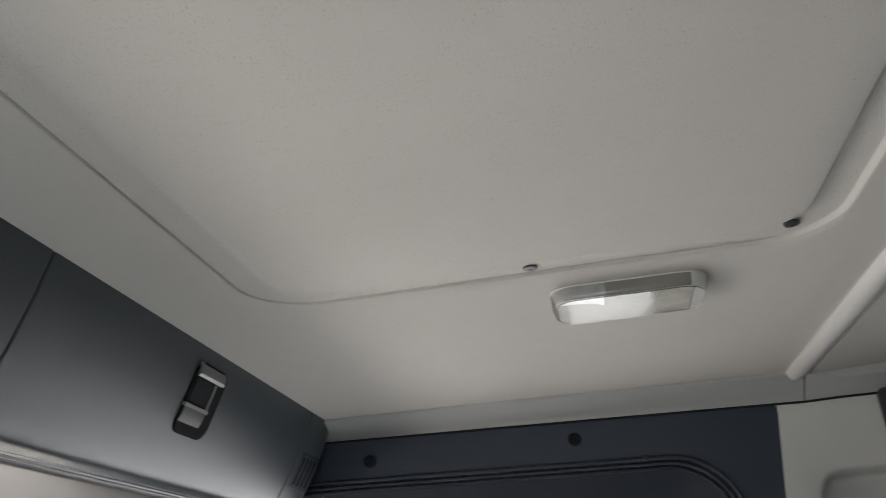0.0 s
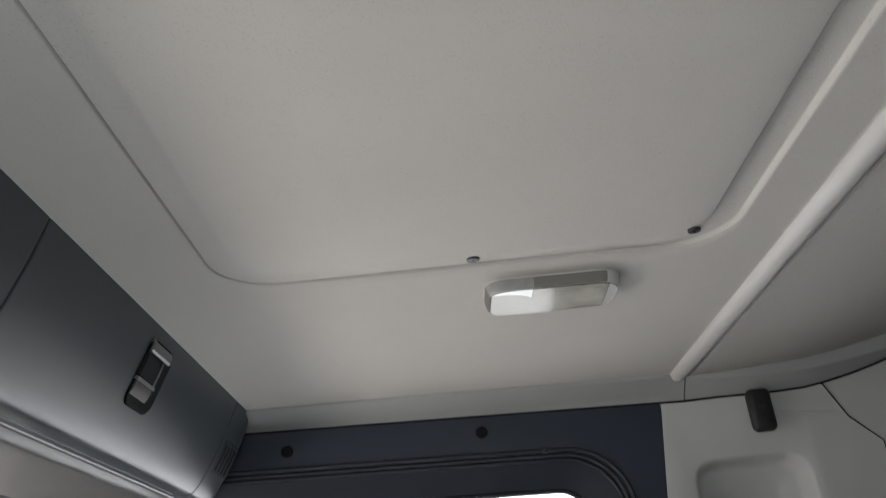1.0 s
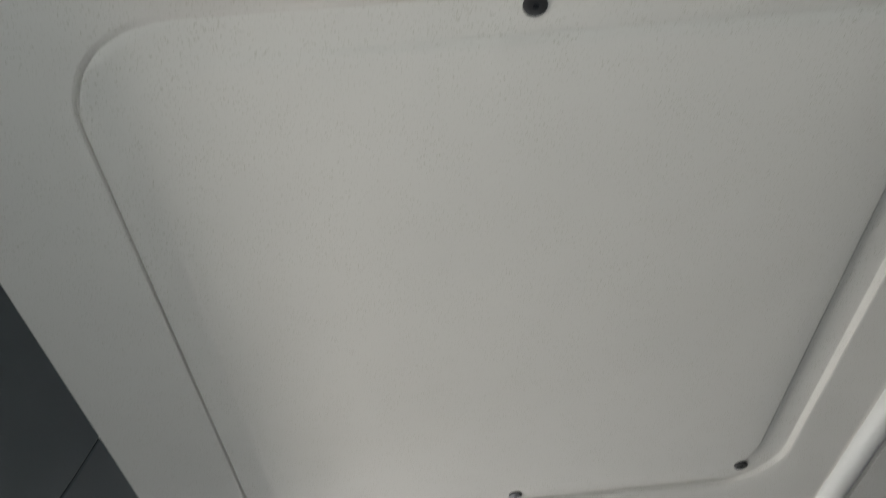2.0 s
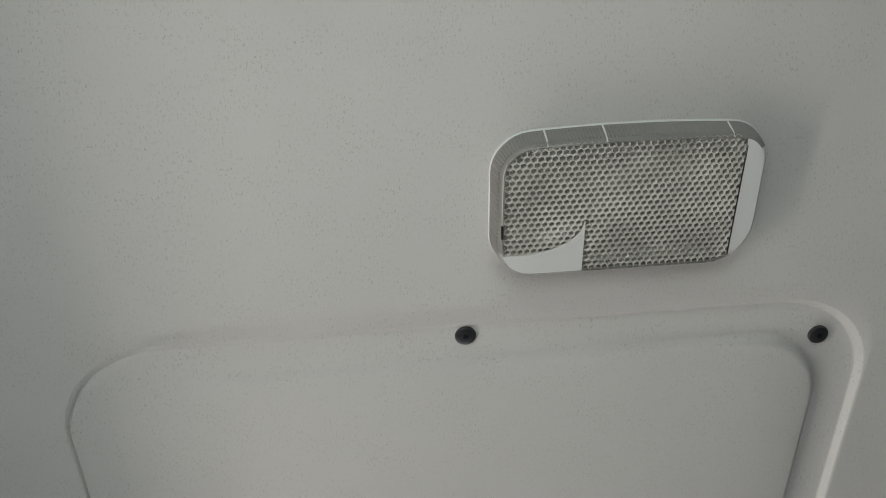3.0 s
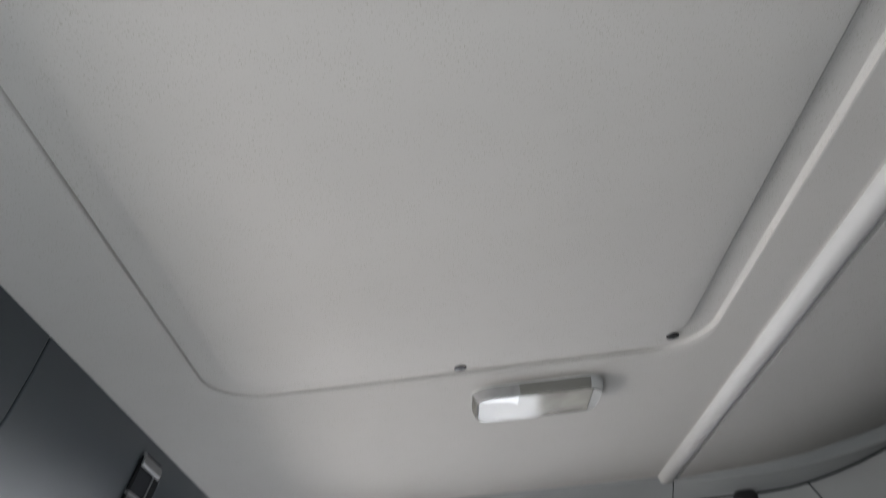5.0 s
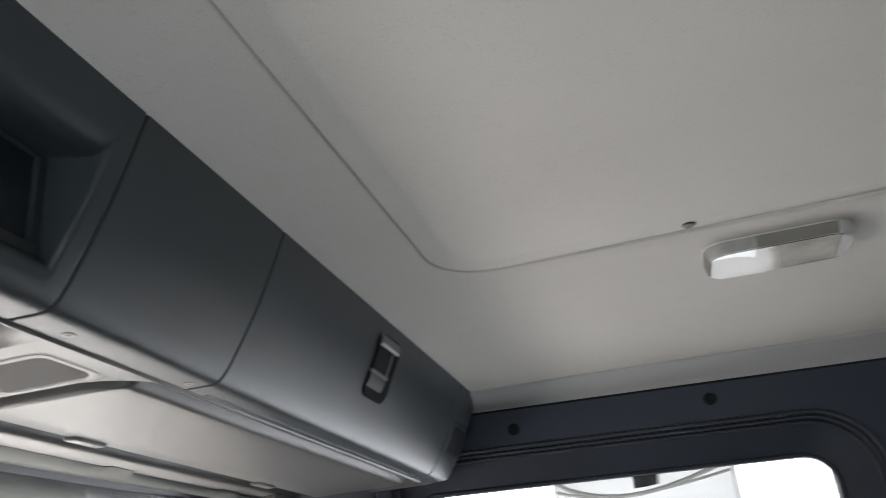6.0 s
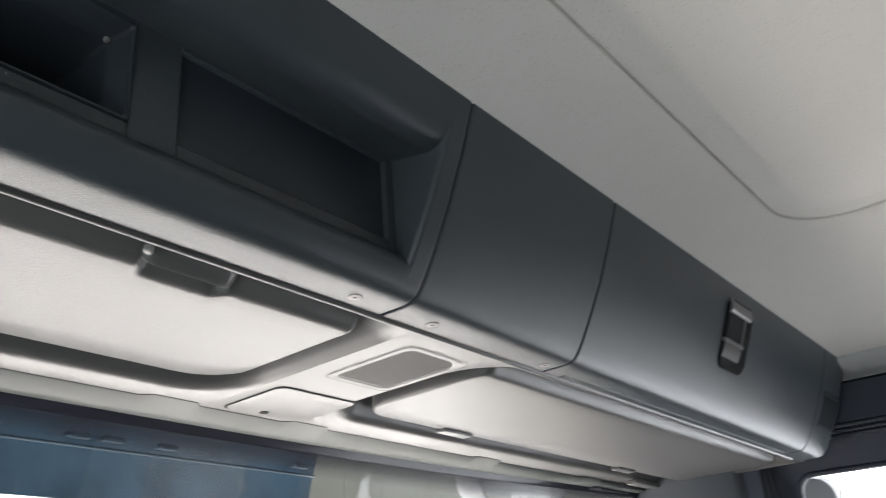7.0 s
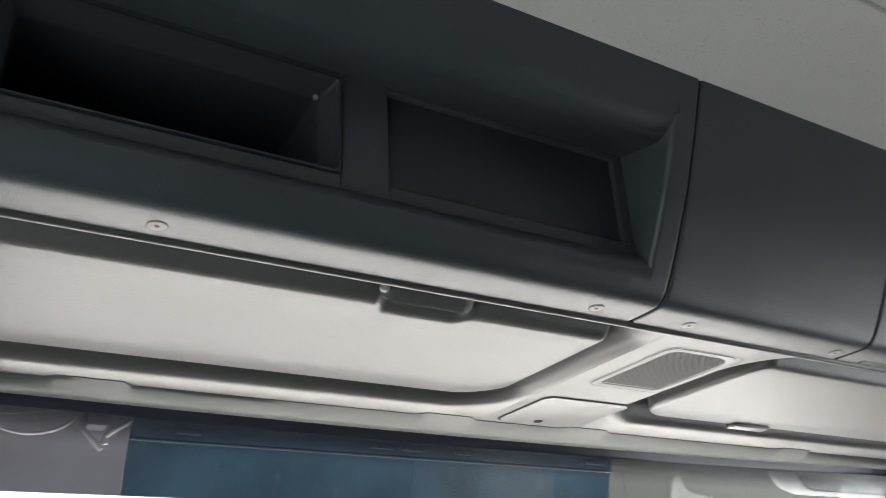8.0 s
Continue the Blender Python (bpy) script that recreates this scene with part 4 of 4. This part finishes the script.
def build_lamp(s):
    """Cab lamp; s: +1 on the passenger's side of the hatch, -1 on the driver's. Its inner edge lies by the hatch."""
    lamp = empty("ceiling_lamp", (0.515, s * 0.398, H))
    tagged(lamp, "rectangular ceiling lamp with a honeycomb lens, switched off", "ceiling lamp", group="cab ceiling lamps")
    x0, x1, yi, yo = 0.4285, 0.6035, 0.3450, 0.4390
    za, top = H - 0.0005, 0.0172

    def outline(d):
        """Anticlockwise outline with many points; d in from the edge, less on the side of the hatch."""
        lo, hi = (yi + d * 0.55, yo - d * 0.8)
        r = [max(0.003, q - d) for q in (0.022, 0.024, 0.026, 0.034)]
        pts = rrect(x0 + d, x1 - d, lo, hi, r, 8)
        dense = []
        for (ax, ay), (bx, by) in zip(pts, pts[1:] + pts[:1]):
            n = 30 if abs(ax - bx) > 0.05 else (16 if abs(ay - by) > 0.02 else 1)
            dense += [(ax + (bx - ax) * k / n, ay + (by - ay) * k / n) for k in range(n)]
        mid, half = (x0 + x1) / 2, (x1 - x0) / 2
        return [(x, y + 0.004 * (1 - ((x - mid) / half) ** 2) * max(0.0, (y - 0.398) / 0.041)) for x, y in dense]

    def milky(x, y):
        return (x > 0.5845 and y < yo - 0.011) or (x < 0.4872 and y < yi + 0.020)

    def lenslike(x, y):
        return 0.4872 <= x <= 0.5845 and y < yi + 0.010

    # base
    bm = bmesh.new()
    loft(bm, [[(x, s * y, za - h) for x, y in outline(d)] for d, h in ((-0.0004, 0.0), (-0.0004, 0.0012), (0.0003, 0.0018), (0.004, 0.0016))], True, (True, True))
    part("base", bm, M_BASE, lamp)
    # the raised wall, cut into its clear, milky and lens parts
    steps = ((0.0004, 0.0018), (0.0014, 0.0070), (0.0026, 0.0120), (0.0042, 0.0155), (0.0063, top - 0.0002))
    rings = [[(x, y, za - h) for x, y in outline(d)] for d, h in steps]
    count = len(rings[0])
    # hatch side: paler tone in front, darker behind, for the light it mirrors
    for name, mat, keep, lab in (("rim", M_RIM, lambda x, y: not milky(x, y) and not lenslike(x, y), "clear fluted rim"),
                                 ("milky_end", M_MILK, lambda x, y: x > 0.5845 and milky(x, y), ""), ("pale_wall", M_CLEAR, lambda x, y: x < 0.5 and milky(x, y), ""), ("lens_wall", M_RIM, lenslike, "")):
        bm = bmesh.new()
        for a, b in zip(rings, rings[1:]):
            for i in range(count):
                j = (i + 1) % count
                if keep((rings[0][i][0] + rings[0][j][0]) / 2, (rings[0][i][1] + rings[0][j][1]) / 2):
                    bm.faces.new([bm.verts.new((p[0], s * p[1], p[2])) for p in (a[i], a[j], b[j], b[i])])
        bmesh.ops.remove_doubles(bm, verts=bm.verts[:], dist=1e-6)
        made = part(name, bm, mat, lamp, lab, 60)
        if name == "rim":
            rim = made
    # fine flutes on the clear rim
    bm = bmesh.new()
    low, high = outline(0.0010), outline(0.0038)
    acc = 0.0
    for i in range(count):
        j = (i + 1) % count
        p0, q0, p1, q1 = (Vector((*low[i], za - 0.0045)), Vector((*high[i], za - 0.0148)), Vector((*low[j], za - 0.0045)), Vector((*high[j], za - 0.0148)))
        if milky(p0.x, p0.y) or lenslike(p0.x, p0.y):
            continue
        acc += (p1 - p0).length
        if acc < 0.0019:
            continue
        n = int(acc / 0.0019)
        acc = 0.0
        for k in range(n):
            p, q = p0.lerp(p1, k / n), q0.lerp(q1, k / n)
            away = Vector((p.x - 0.515, p.y - 0.398, 0)).normalized() * 0.0006
            along = (p1 - p0).normalized() * 0.0005
            w = [bm.verts.new((v.x, s * v.y, v.z)) for v in (p - along, p + along, q + along, q - along)]
            t = [bm.verts.new((v.x, s * v.y, v.z)) for v in (p + away, q + away - Vector((0, 0, 0.0004)))]
            bm.faces.new((w[0], w[1], t[0]))
            bm.faces.new((w[1], w[2], t[1], t[0]))
            bm.faces.new((w[2], w[3], t[1]))
            bm.faces.new((w[3], w[0], t[0], t[1]))
    tagged(part("fluting", bm, M_RIM, rim), kind="stuff")
    for x in (0.4610, 0.4970, 0.5760):
        bm = bmesh.new()
        bow = 0.004 * (1 - ((x - 0.516) / 0.0875) ** 2)
        pts = [(x, s * (yo + bow + dy), za - h) for dy, h in ((0.0004, 0.0030), (-0.0012, 0.0085), (-0.0030, 0.0138), (-0.0052, 0.0168))]
        tube(bm, pts, 0.0006, 6)
        part("rib", bm, M_MILK, rim)
    # reflector bowls behind the lens
    bm = bmesh.new()
    rows = []
    mx, my, wx, wy = (x0 + x1) / 2, (yi + yo) / 2, (x1 - x0) / 2 - 0.007, (yo - yi) / 2 - 0.007
    for j in range(27):
        yy = yi + 0.007 + (yo - yi - 0.014) * j / 26
        line = []
        for i in range(49):
            xx = x0 + 0.007 + (x1 - x0 - 0.014) * i / 48
            bowl = 0.0
            for cx, cy, rad in ((0.460, 0.398, 0.034), (0.533, 0.391, 0.046)):
                q = math.hypot(xx - cx, (yy - cy) * 1.15) / rad
                bowl = max(bowl, (1 - q * q) ** 0.6 if q < 1 else 0)
            ex, ey = max(0.0, abs(xx - mx) - wx + 0.018), max(0.0, abs(yy - my) - wy + 0.018)
            q = math.hypot(ex, ey)
            if q > 0.018:
                k = 0.018 / q
                xx = mx + math.copysign(wx - 0.018 + ex * k, xx - mx) if ex else xx
                yy = my + math.copysign(wy - 0.018 + ey * k, yy - my) if ey else yy
            line.append((xx, s * yy, za - 0.0138 + 0.0112 * bowl))
        rows.append(line)
    loft(bm, rows, False)
    part("reflector", bm, M_REFLECT, lamp, sharp=80)

    def arc_y(x):
        """Edge of the milky corner: straight, then a quarter arc outwards."""
        if x <= 0.448:
            return yi + 0.0175
        u = min(1.0, (x - 0.448) / 0.0392)
        return yi + 0.0175 + 0.022 * (1 - math.sqrt(max(0.0, 1 - u * u)))

    bm = bmesh.new()
    low, rad = yi + 0.0036, 0.0185
    def edge_y(x):
        u = max(0.0, x0 + 0.0064 + rad - x)
        return low + rad - math.sqrt(max(0.0, rad * rad - u * u))
    xs = [x0 + 0.0068 + (0.4872 - x0 - 0.0068) * (k / 32) for k in range(33)]
    loft(bm, [[(x, s * min(edge_y(x), arc_y(x) - 0.0002), za - top) for x in xs], [(x, s * arc_y(x), za - top - 0.0004) for x in xs], [(x, s * arc_y(x), za - top + 0.0016) for x in xs]], False)
    part("milky_corner", bm, M_MILK, lamp)
    bm = bmesh.new()
    edge = sorted([(x, y) for x, y in outline(0.0063) if x > 0.5845], key=lambda p: p[1])
    loft(bm, [[(x, s * y, za - top) for x, y in edge], [(0.5845, s * y, za - top - 0.0002) for x, y in edge]], False)
    part("milky_strip", bm, M_MILK, lamp)
    bm = bmesh.new()
    tube(bm, [(0.5840, s * (yi + 0.0090), za - top), (0.5850, s * (yo - 0.0085), za - top)], 0.00045, 6)
    part("joint", bm, M_FASTENER, lamp)
    bm = bmesh.new()
    box(bm, 0.4338, 0.4354, s * 0.380 - 0.0045, s * 0.380 + 0.0045, za - top - 0.0006, za - top + 0.001)
    part("switch_mark", bm, M_FASTENER, lamp)

    def inside(x, y):
        y = abs(y)
        bow = 0.004 * (1 - ((x - 0.516) / 0.0875) ** 2)
        if not (x0 + 0.0078 < x < 0.5862 and yi + 0.0042 < y < yo + bow - 0.0054):
            return False
        far = max(0.0, x - 0.5695)
        if y < yi + 0.0042 + 0.034 - math.sqrt(0.034 ** 2 - far ** 2):
            return False
        ex, ey = max(0.0, x0 + 0.0240 - x), max(0.0, y - (yo - 0.0230))
        if ex and ey and math.hypot(ex, ey) > 0.0176:
            return False
        return x > 0.4885 or y > arc_y(x) + 0.0012

    bm = bmesh.new()
    y_lo, y_hi = (yi, yo) if s > 0 else (-yo, -yi)
    hex_sheet(bm, inside, x0 + 0.0075, 0.587, y_lo + 0.0035, y_hi, za - top + 0.0004)
    lens = part("lens", bm, M_LENS, lamp, "clear honeycomb prism lens", sharp=12)
    tagged(lens, kind="stuff")
    bm = bmesh.new()
    loft(bm, [[(x, s * y, za - top + h) for x, y in outline(d)] for d, h in ((0.0061, 0.0004), (0.0074, 0.0004), (0.0080, 0.0016))], True)
    part("lens_border", bm, M_RIM, lamp)
    # half-clear grey sheet added to lighten the dark between the cell rims
    bm = bmesh.new()
    loft(bm, [[(x, s * y, za - top + h) for x, y in outline(0.0070)] for h in (0.0021, 0.0024)], True, (True, True))
    part("lifting_sheet", bm, M_LIFT, lamp, "half-clear grey sheet added behind the lens to lift dark cells")
    # smooth clear cover over lens and milky corner
    bm = bmesh.new()
    loft(bm, [[(x, s * y, za - top - h) for x, y in outline(d)] for d, h in ((0.0066, 0.0006), (0.0066, 0.0010), (0.0072, 0.0016))], True, (True, True))
    clear = part("lens_cover", bm, M_COVER, lamp, "smooth clear cover of the lens")
    clear.visible_shadow = False
    return lamp


build_lamp(1).scale = (1.02, 1.0, 0.94)
driver_lamp = build_lamp(-1)
driver_lamp.location, driver_lamp.scale = (0.5088, -0.4741, H), (1.05, 1.045, 1.045)

# ---- dashboard and steering wheel, seen mirrored in the windscreen ----
bm = bmesh.new()
prof = [(-0.60, 0.90), (-0.575, 0.955), (-0.45, 0.985), (-0.26, 0.975), (-0.215, 0.93), (-0.20, 0.78), (-0.24, 0.55), (-0.60, 0.55)]
sweep_y(bm, prof, -0.92, 0.92, True, 4)
tagged(part("dashboard", bm, M_DASH, sharp=40), "dark grey moulded dashboard under the windscreen", "dashboard")


def build_wheel():
    wheel = empty("steering_wheel", (0.0, -0.55, 0.98))
    tagged(wheel, "large black truck steering wheel with four spokes", "steering wheel")
    m = pose(0.0, -0.55, 0.98, 0, 38, 0)
    def place(bm):
        bmesh.ops.transform(bm, matrix=m, verts=bm.verts[:])
        return bm
    bm = bmesh.new()
    tube(bm, [(0.225 * math.cos(2 * math.pi * k / 40), 0.225 * math.sin(2 * math.pi * k / 40), 0) for k in range(40)], 0.015, 10, True)
    part("rim", place(bm), M_WHEEL, wheel)
    bm = bmesh.new()
    disc(bm, (0, 0, -0.03), (0, 0, 1), ((0.06, 0), (0.075, 0.01), (0.075, 0.03), (0.06, 0.042), (0.03, 0.046)), 28)
    part("hub", place(bm), M_WHEEL, wheel)
    for a in (25, 155, 205, 335):
        bm = bmesh.new()
        c, s_ = math.cos(radians(a)), math.sin(radians(a))
        tube(bm, [(c * r, s_ * r, -0.012 + 0.012 * r / 0.22) for r in (0.06, 0.12, 0.18, 0.222)], 0.013, 8, False, 0.5)
        part("spoke", place(bm), M_WHEEL, wheel)
    bm = bmesh.new()
    disc(bm, (0, 0, -0.42), (0, 0, 1), ((0.045, 0), (0.05, 0.02), (0.05, 0.38), (0.04, 0.395)), 20)
    part("column", place(bm), M_DASH, wheel)


build_wheel()


# ---- outside ----
def build_outer_visor():
    """Blue tinted sun shield on brackets before the windscreen."""
    shield = empty("outer_sun_shield", (-0.80, -0.35, 1.56))
    tagged(shield, "streaky blue tinted outer sun shield before the windscreen", "sun shield")
    y0, y1 = -1.15, 0.468
    pts = [(-0.886, 1.540), (-0.874, 1.596), (-0.856, 1.645), (-0.826, 1.72), (-0.78, 1.80)]
    def line(off):
        return [(x - off, z) for x, z in pts]
    bm = bmesh.new()
    sweep_y(bm, line(0.0) + line(0.004)[::-1], -0.384, y1, True, 12)
    part("tinted_sheet", bm, M_BLUE, shield)
    # sheet added at the driver's end; its colour is the reflected haze
    bm = bmesh.new()
    sweep_y(bm, line(0.0) + line(0.004)[::-1], y0, -0.3845, True, 6)
    part("veil_sheet", bm, M_VEIL, shield, "mauve grey sheet in place of reflected haze")
    bm = bmesh.new()
    tube(bm, [(-0.864, -0.384, 1.612), (-0.864, y1, 1.612)], 0.0025, 8)
    part("rail", bm, M_BLUECLIP, shield)
    for y in (-0.307, -0.005, 0.050, 0.145, 0.425):
        bm = bmesh.new()
        box(bm, -0.864, -0.853, y - 0.019, y + 0.019, 1.621, 1.630, 0.003, 2)
        clip = part("clip", bm, M_BLUECLIP, shield)
        bm = bmesh.new()
        disc(bm, (-0.8535, y - 0.010, 1.6255), (1, 0, 0), ((0.005, 0), (0.005, 0.003), (0.002, 0.004)), 12)
        part("rivet", bm, M_BLUECLIP, clip)
    for y in (-1.0, -0.4, 0.3):
        bm = bmesh.new()
        tube(bm, [(-0.50, y, 1.86), (-0.64, y, 1.84), (-0.79, y, 1.79)], 0.010, 8)
        part("bracket", bm, M_RUBBER, shield)
    # pale hoop and fork added at the driver's end, for pale lines of unknown cause
    bm = bmesh.new()
    tube(bm, [(-0.830, -0.514 + 0.062 * math.cos(radians(a)), 1.647 + 0.0455 * math.sin(radians(a))) for a in range(0, 360, 12)], 0.0025, 8, True)
    hoop = part("hoop", bm, M_PALE, shield, "thin pale hoop")
    for path, r in ((((-0.830, -0.565, 1.621), (-0.830, -0.510, 1.628), (-0.830, -0.456, 1.639)), 0.0010), (((-0.830, -0.519, 1.648), (-0.830, -0.509, 1.630), (-0.830, -0.497, 1.604)), 0.0013)):
        bm = bmesh.new()
        tube(bm, path, r, 6)
        part("thin_bar", bm, M_PALE, hoop)
    bm = bmesh.new()
    box(bm, -0.862, -0.832, -0.444, -0.417, 1.618, 1.640, 0.004, 2)
    fork_block = part("fork_block", bm, M_VEIL, shield, "mauve grey block with a pale fork")
    for path in (((-0.834, -0.447, 1.612), (-0.830, -0.436, 1.600), (-0.830, -0.423, 1.587)), ((-0.830, -0.419, 1.594), (-0.830, -0.421, 1.604), (-0.831, -0.408, 1.615), (-0.834, -0.392, 1.627), (-0.838, -0.388, 1.634))):
        bm = bmesh.new()
        tube(bm, path, 0.0040, 8)
        part("fork", bm, M_PALE, fork_block)


build_outer_visor()


def build_mirror(side):
    mirror = empty("door_mirror", (-0.22, side * 1.30, 1.2))
    tagged(mirror, "grey outside door mirror on a tubular arm", "door mirror")
    bm = bmesh.new()
    loops = []
    for y, d in ((1.16, 0.02), (1.165, 0.006), (1.19, 0.0), (1.36, 0.0), (1.385, 0.006), (1.39, 0.02)):
        loops.append([(x, side * y, z) for x, z in rrect(-0.27 + d, -0.13 - d * 0.5, 1.02 + d, 1.56 - d, 0.045, 6)])
    loft(bm, loops, True, (True, True))
    part("housing", bm, M_MIRROR, mirror)
    bm = bmesh.new()
    tube(bm, [(-0.24, side * 1.01, 1.66), (-0.22, side * 1.12, 1.645), (-0.20, side * 1.22, 1.60), (-0.20, side * 1.25, 1.54)], 0.013, 10)
    part("arm", bm, M_RUBBER, mirror)
    bm = bmesh.new()
    loft(bm, [[(x, side * y, z) for y, z in rrect(1.19, 1.36, 1.05, 1.53, 0.02, 6)] for x in (-0.131, -0.1285)], True, (True, True))
    part("mirror_glass", bm, M_SILVER, mirror)


build_mirror(1)


def build_kerb_mirror():
    """Wide housing that hangs outside over the passenger's window, made translucent in place of pale glare."""
    mirror = empty("kerb_mirror", (0.28, 1.12, 1.62))
    tagged(mirror, "kerb mirror hung over the door window, translucent to look pale", "kerb mirror")
    bm = bmesh.new()
    loops = []
    for y, d in ((1.065, 0.030), (1.068, 0.012), (1.078, 0.003), (1.10, 0.0), (1.14, 0.004), (1.17, 0.020), (1.18, 0.045)):
        loops.append([(x, y, z) for x, z in rrect(0.095 + d, 0.452 - d, 1.38 + d, 1.615 - d, 0.048, 8)])
    loft(bm, loops, True, (True, True))
    part("housing", bm, M_GLARE, mirror, sharp=50)
    # pale arcs put on the housing for the highlights along its edges
    for sag, z, r in ((0.040, 1.537, 0.0040), (0.022, 1.520, 0.0028)):
        bm = bmesh.new()
        tube(bm, [(0.105 + 0.335 * k / 14, 1.0645, z - sag * math.sin(math.pi * (k / 14) ** 0.8)) for k in range(15)], r, 8)
        part("highlight_arc", bm, M_TRIM, mirror)
    bm = bmesh.new()
    tube(bm, [(0.285, 1.005, 1.66), (0.285, 1.03, 1.645), (0.283, 1.045, 1.58), (0.282, 1.060, 1.510)], 0.034, 12, False, 0.3)
    part("bracket", bm, M_RUBBER, mirror)


build_kerb_mirror()


def build_front_mirror():
    """Close-range mirror that hangs from the roof before the windscreen."""
    mirror = empty("front_mirror", (-0.70, 0.92, 1.72))
    tagged(mirror, "pale front mirror hung before the windscreen", "front mirror")
    def ring(d, x):
        return [(x - 0.10 * (z - 1.56), y, z) for y, z in rrect(0.770 + d, 1.100 - d, 1.562 + d, 1.800 - d, 0.034, 8)]
    bm = bmesh.new()
    loft(bm, [ring(0.040, -0.775), ring(0.016, -0.770), ring(0.002, -0.740), ring(0.0, -0.705), ring(0.002, -0.699), ring(0.005, -0.699), ring(0.006, -0.704)], True, (True, False))
    part("housing", bm, M_SHELL, mirror, sharp=50)
    bm = bmesh.new()
    loft(bm, [ring(0.005, -0.708), ring(0.005, -0.7035)], True, (True, True))
    part("mirror_glass", bm, M_DULL, mirror)
    bm = bmesh.new()
    tube(bm, [(-0.50, 0.92, 1.88), (-0.62, 0.92, 1.90), (-0.73, 0.92, 1.84), (-0.745, 0.92, 1.78)], 0.014, 10)
    part("arm", bm, M_RUBBER, mirror)


build_front_mirror()

bm = bmesh.new()
loft(bm, [[(x, -400, -1.25), (x, 400, -1.25)] for x in (-400, -20, 20, 400)], False)
tagged(part("ground", bm, M_GROUND), "pale concrete yard round the truck", "ground", kind="structure")


def build_hall():
    """A pale hall that stands before the truck."""
    hall = empty("hall", (-14, 8, -1.25))
    tagged(hall, "pale clad industrial hall across the yard", "building")
    bm = bmesh.new()
    box(bm, -22, -14, 3.0, 30, -1.25, 7.5, 0.05, 1)
    part("wall", bm, M_FRONTAGE, hall)
    bm = bmesh.new()
    box(bm, -22.2, -13.8, 2.8, 30.2, 7.5, 7.9, 0.05, 1)
    part("roof_edge", bm, M_MIRROR, hall)
    for k in range(20):
        bm = bmesh.new()
        box(bm, -14.06, -13.99, 3.4 + 1.3 * k, 3.5 + 1.3 * k, -1.25, 7.5)
        part("cladding_rib", bm, M_FRONTAGE, hall)


build_hall()
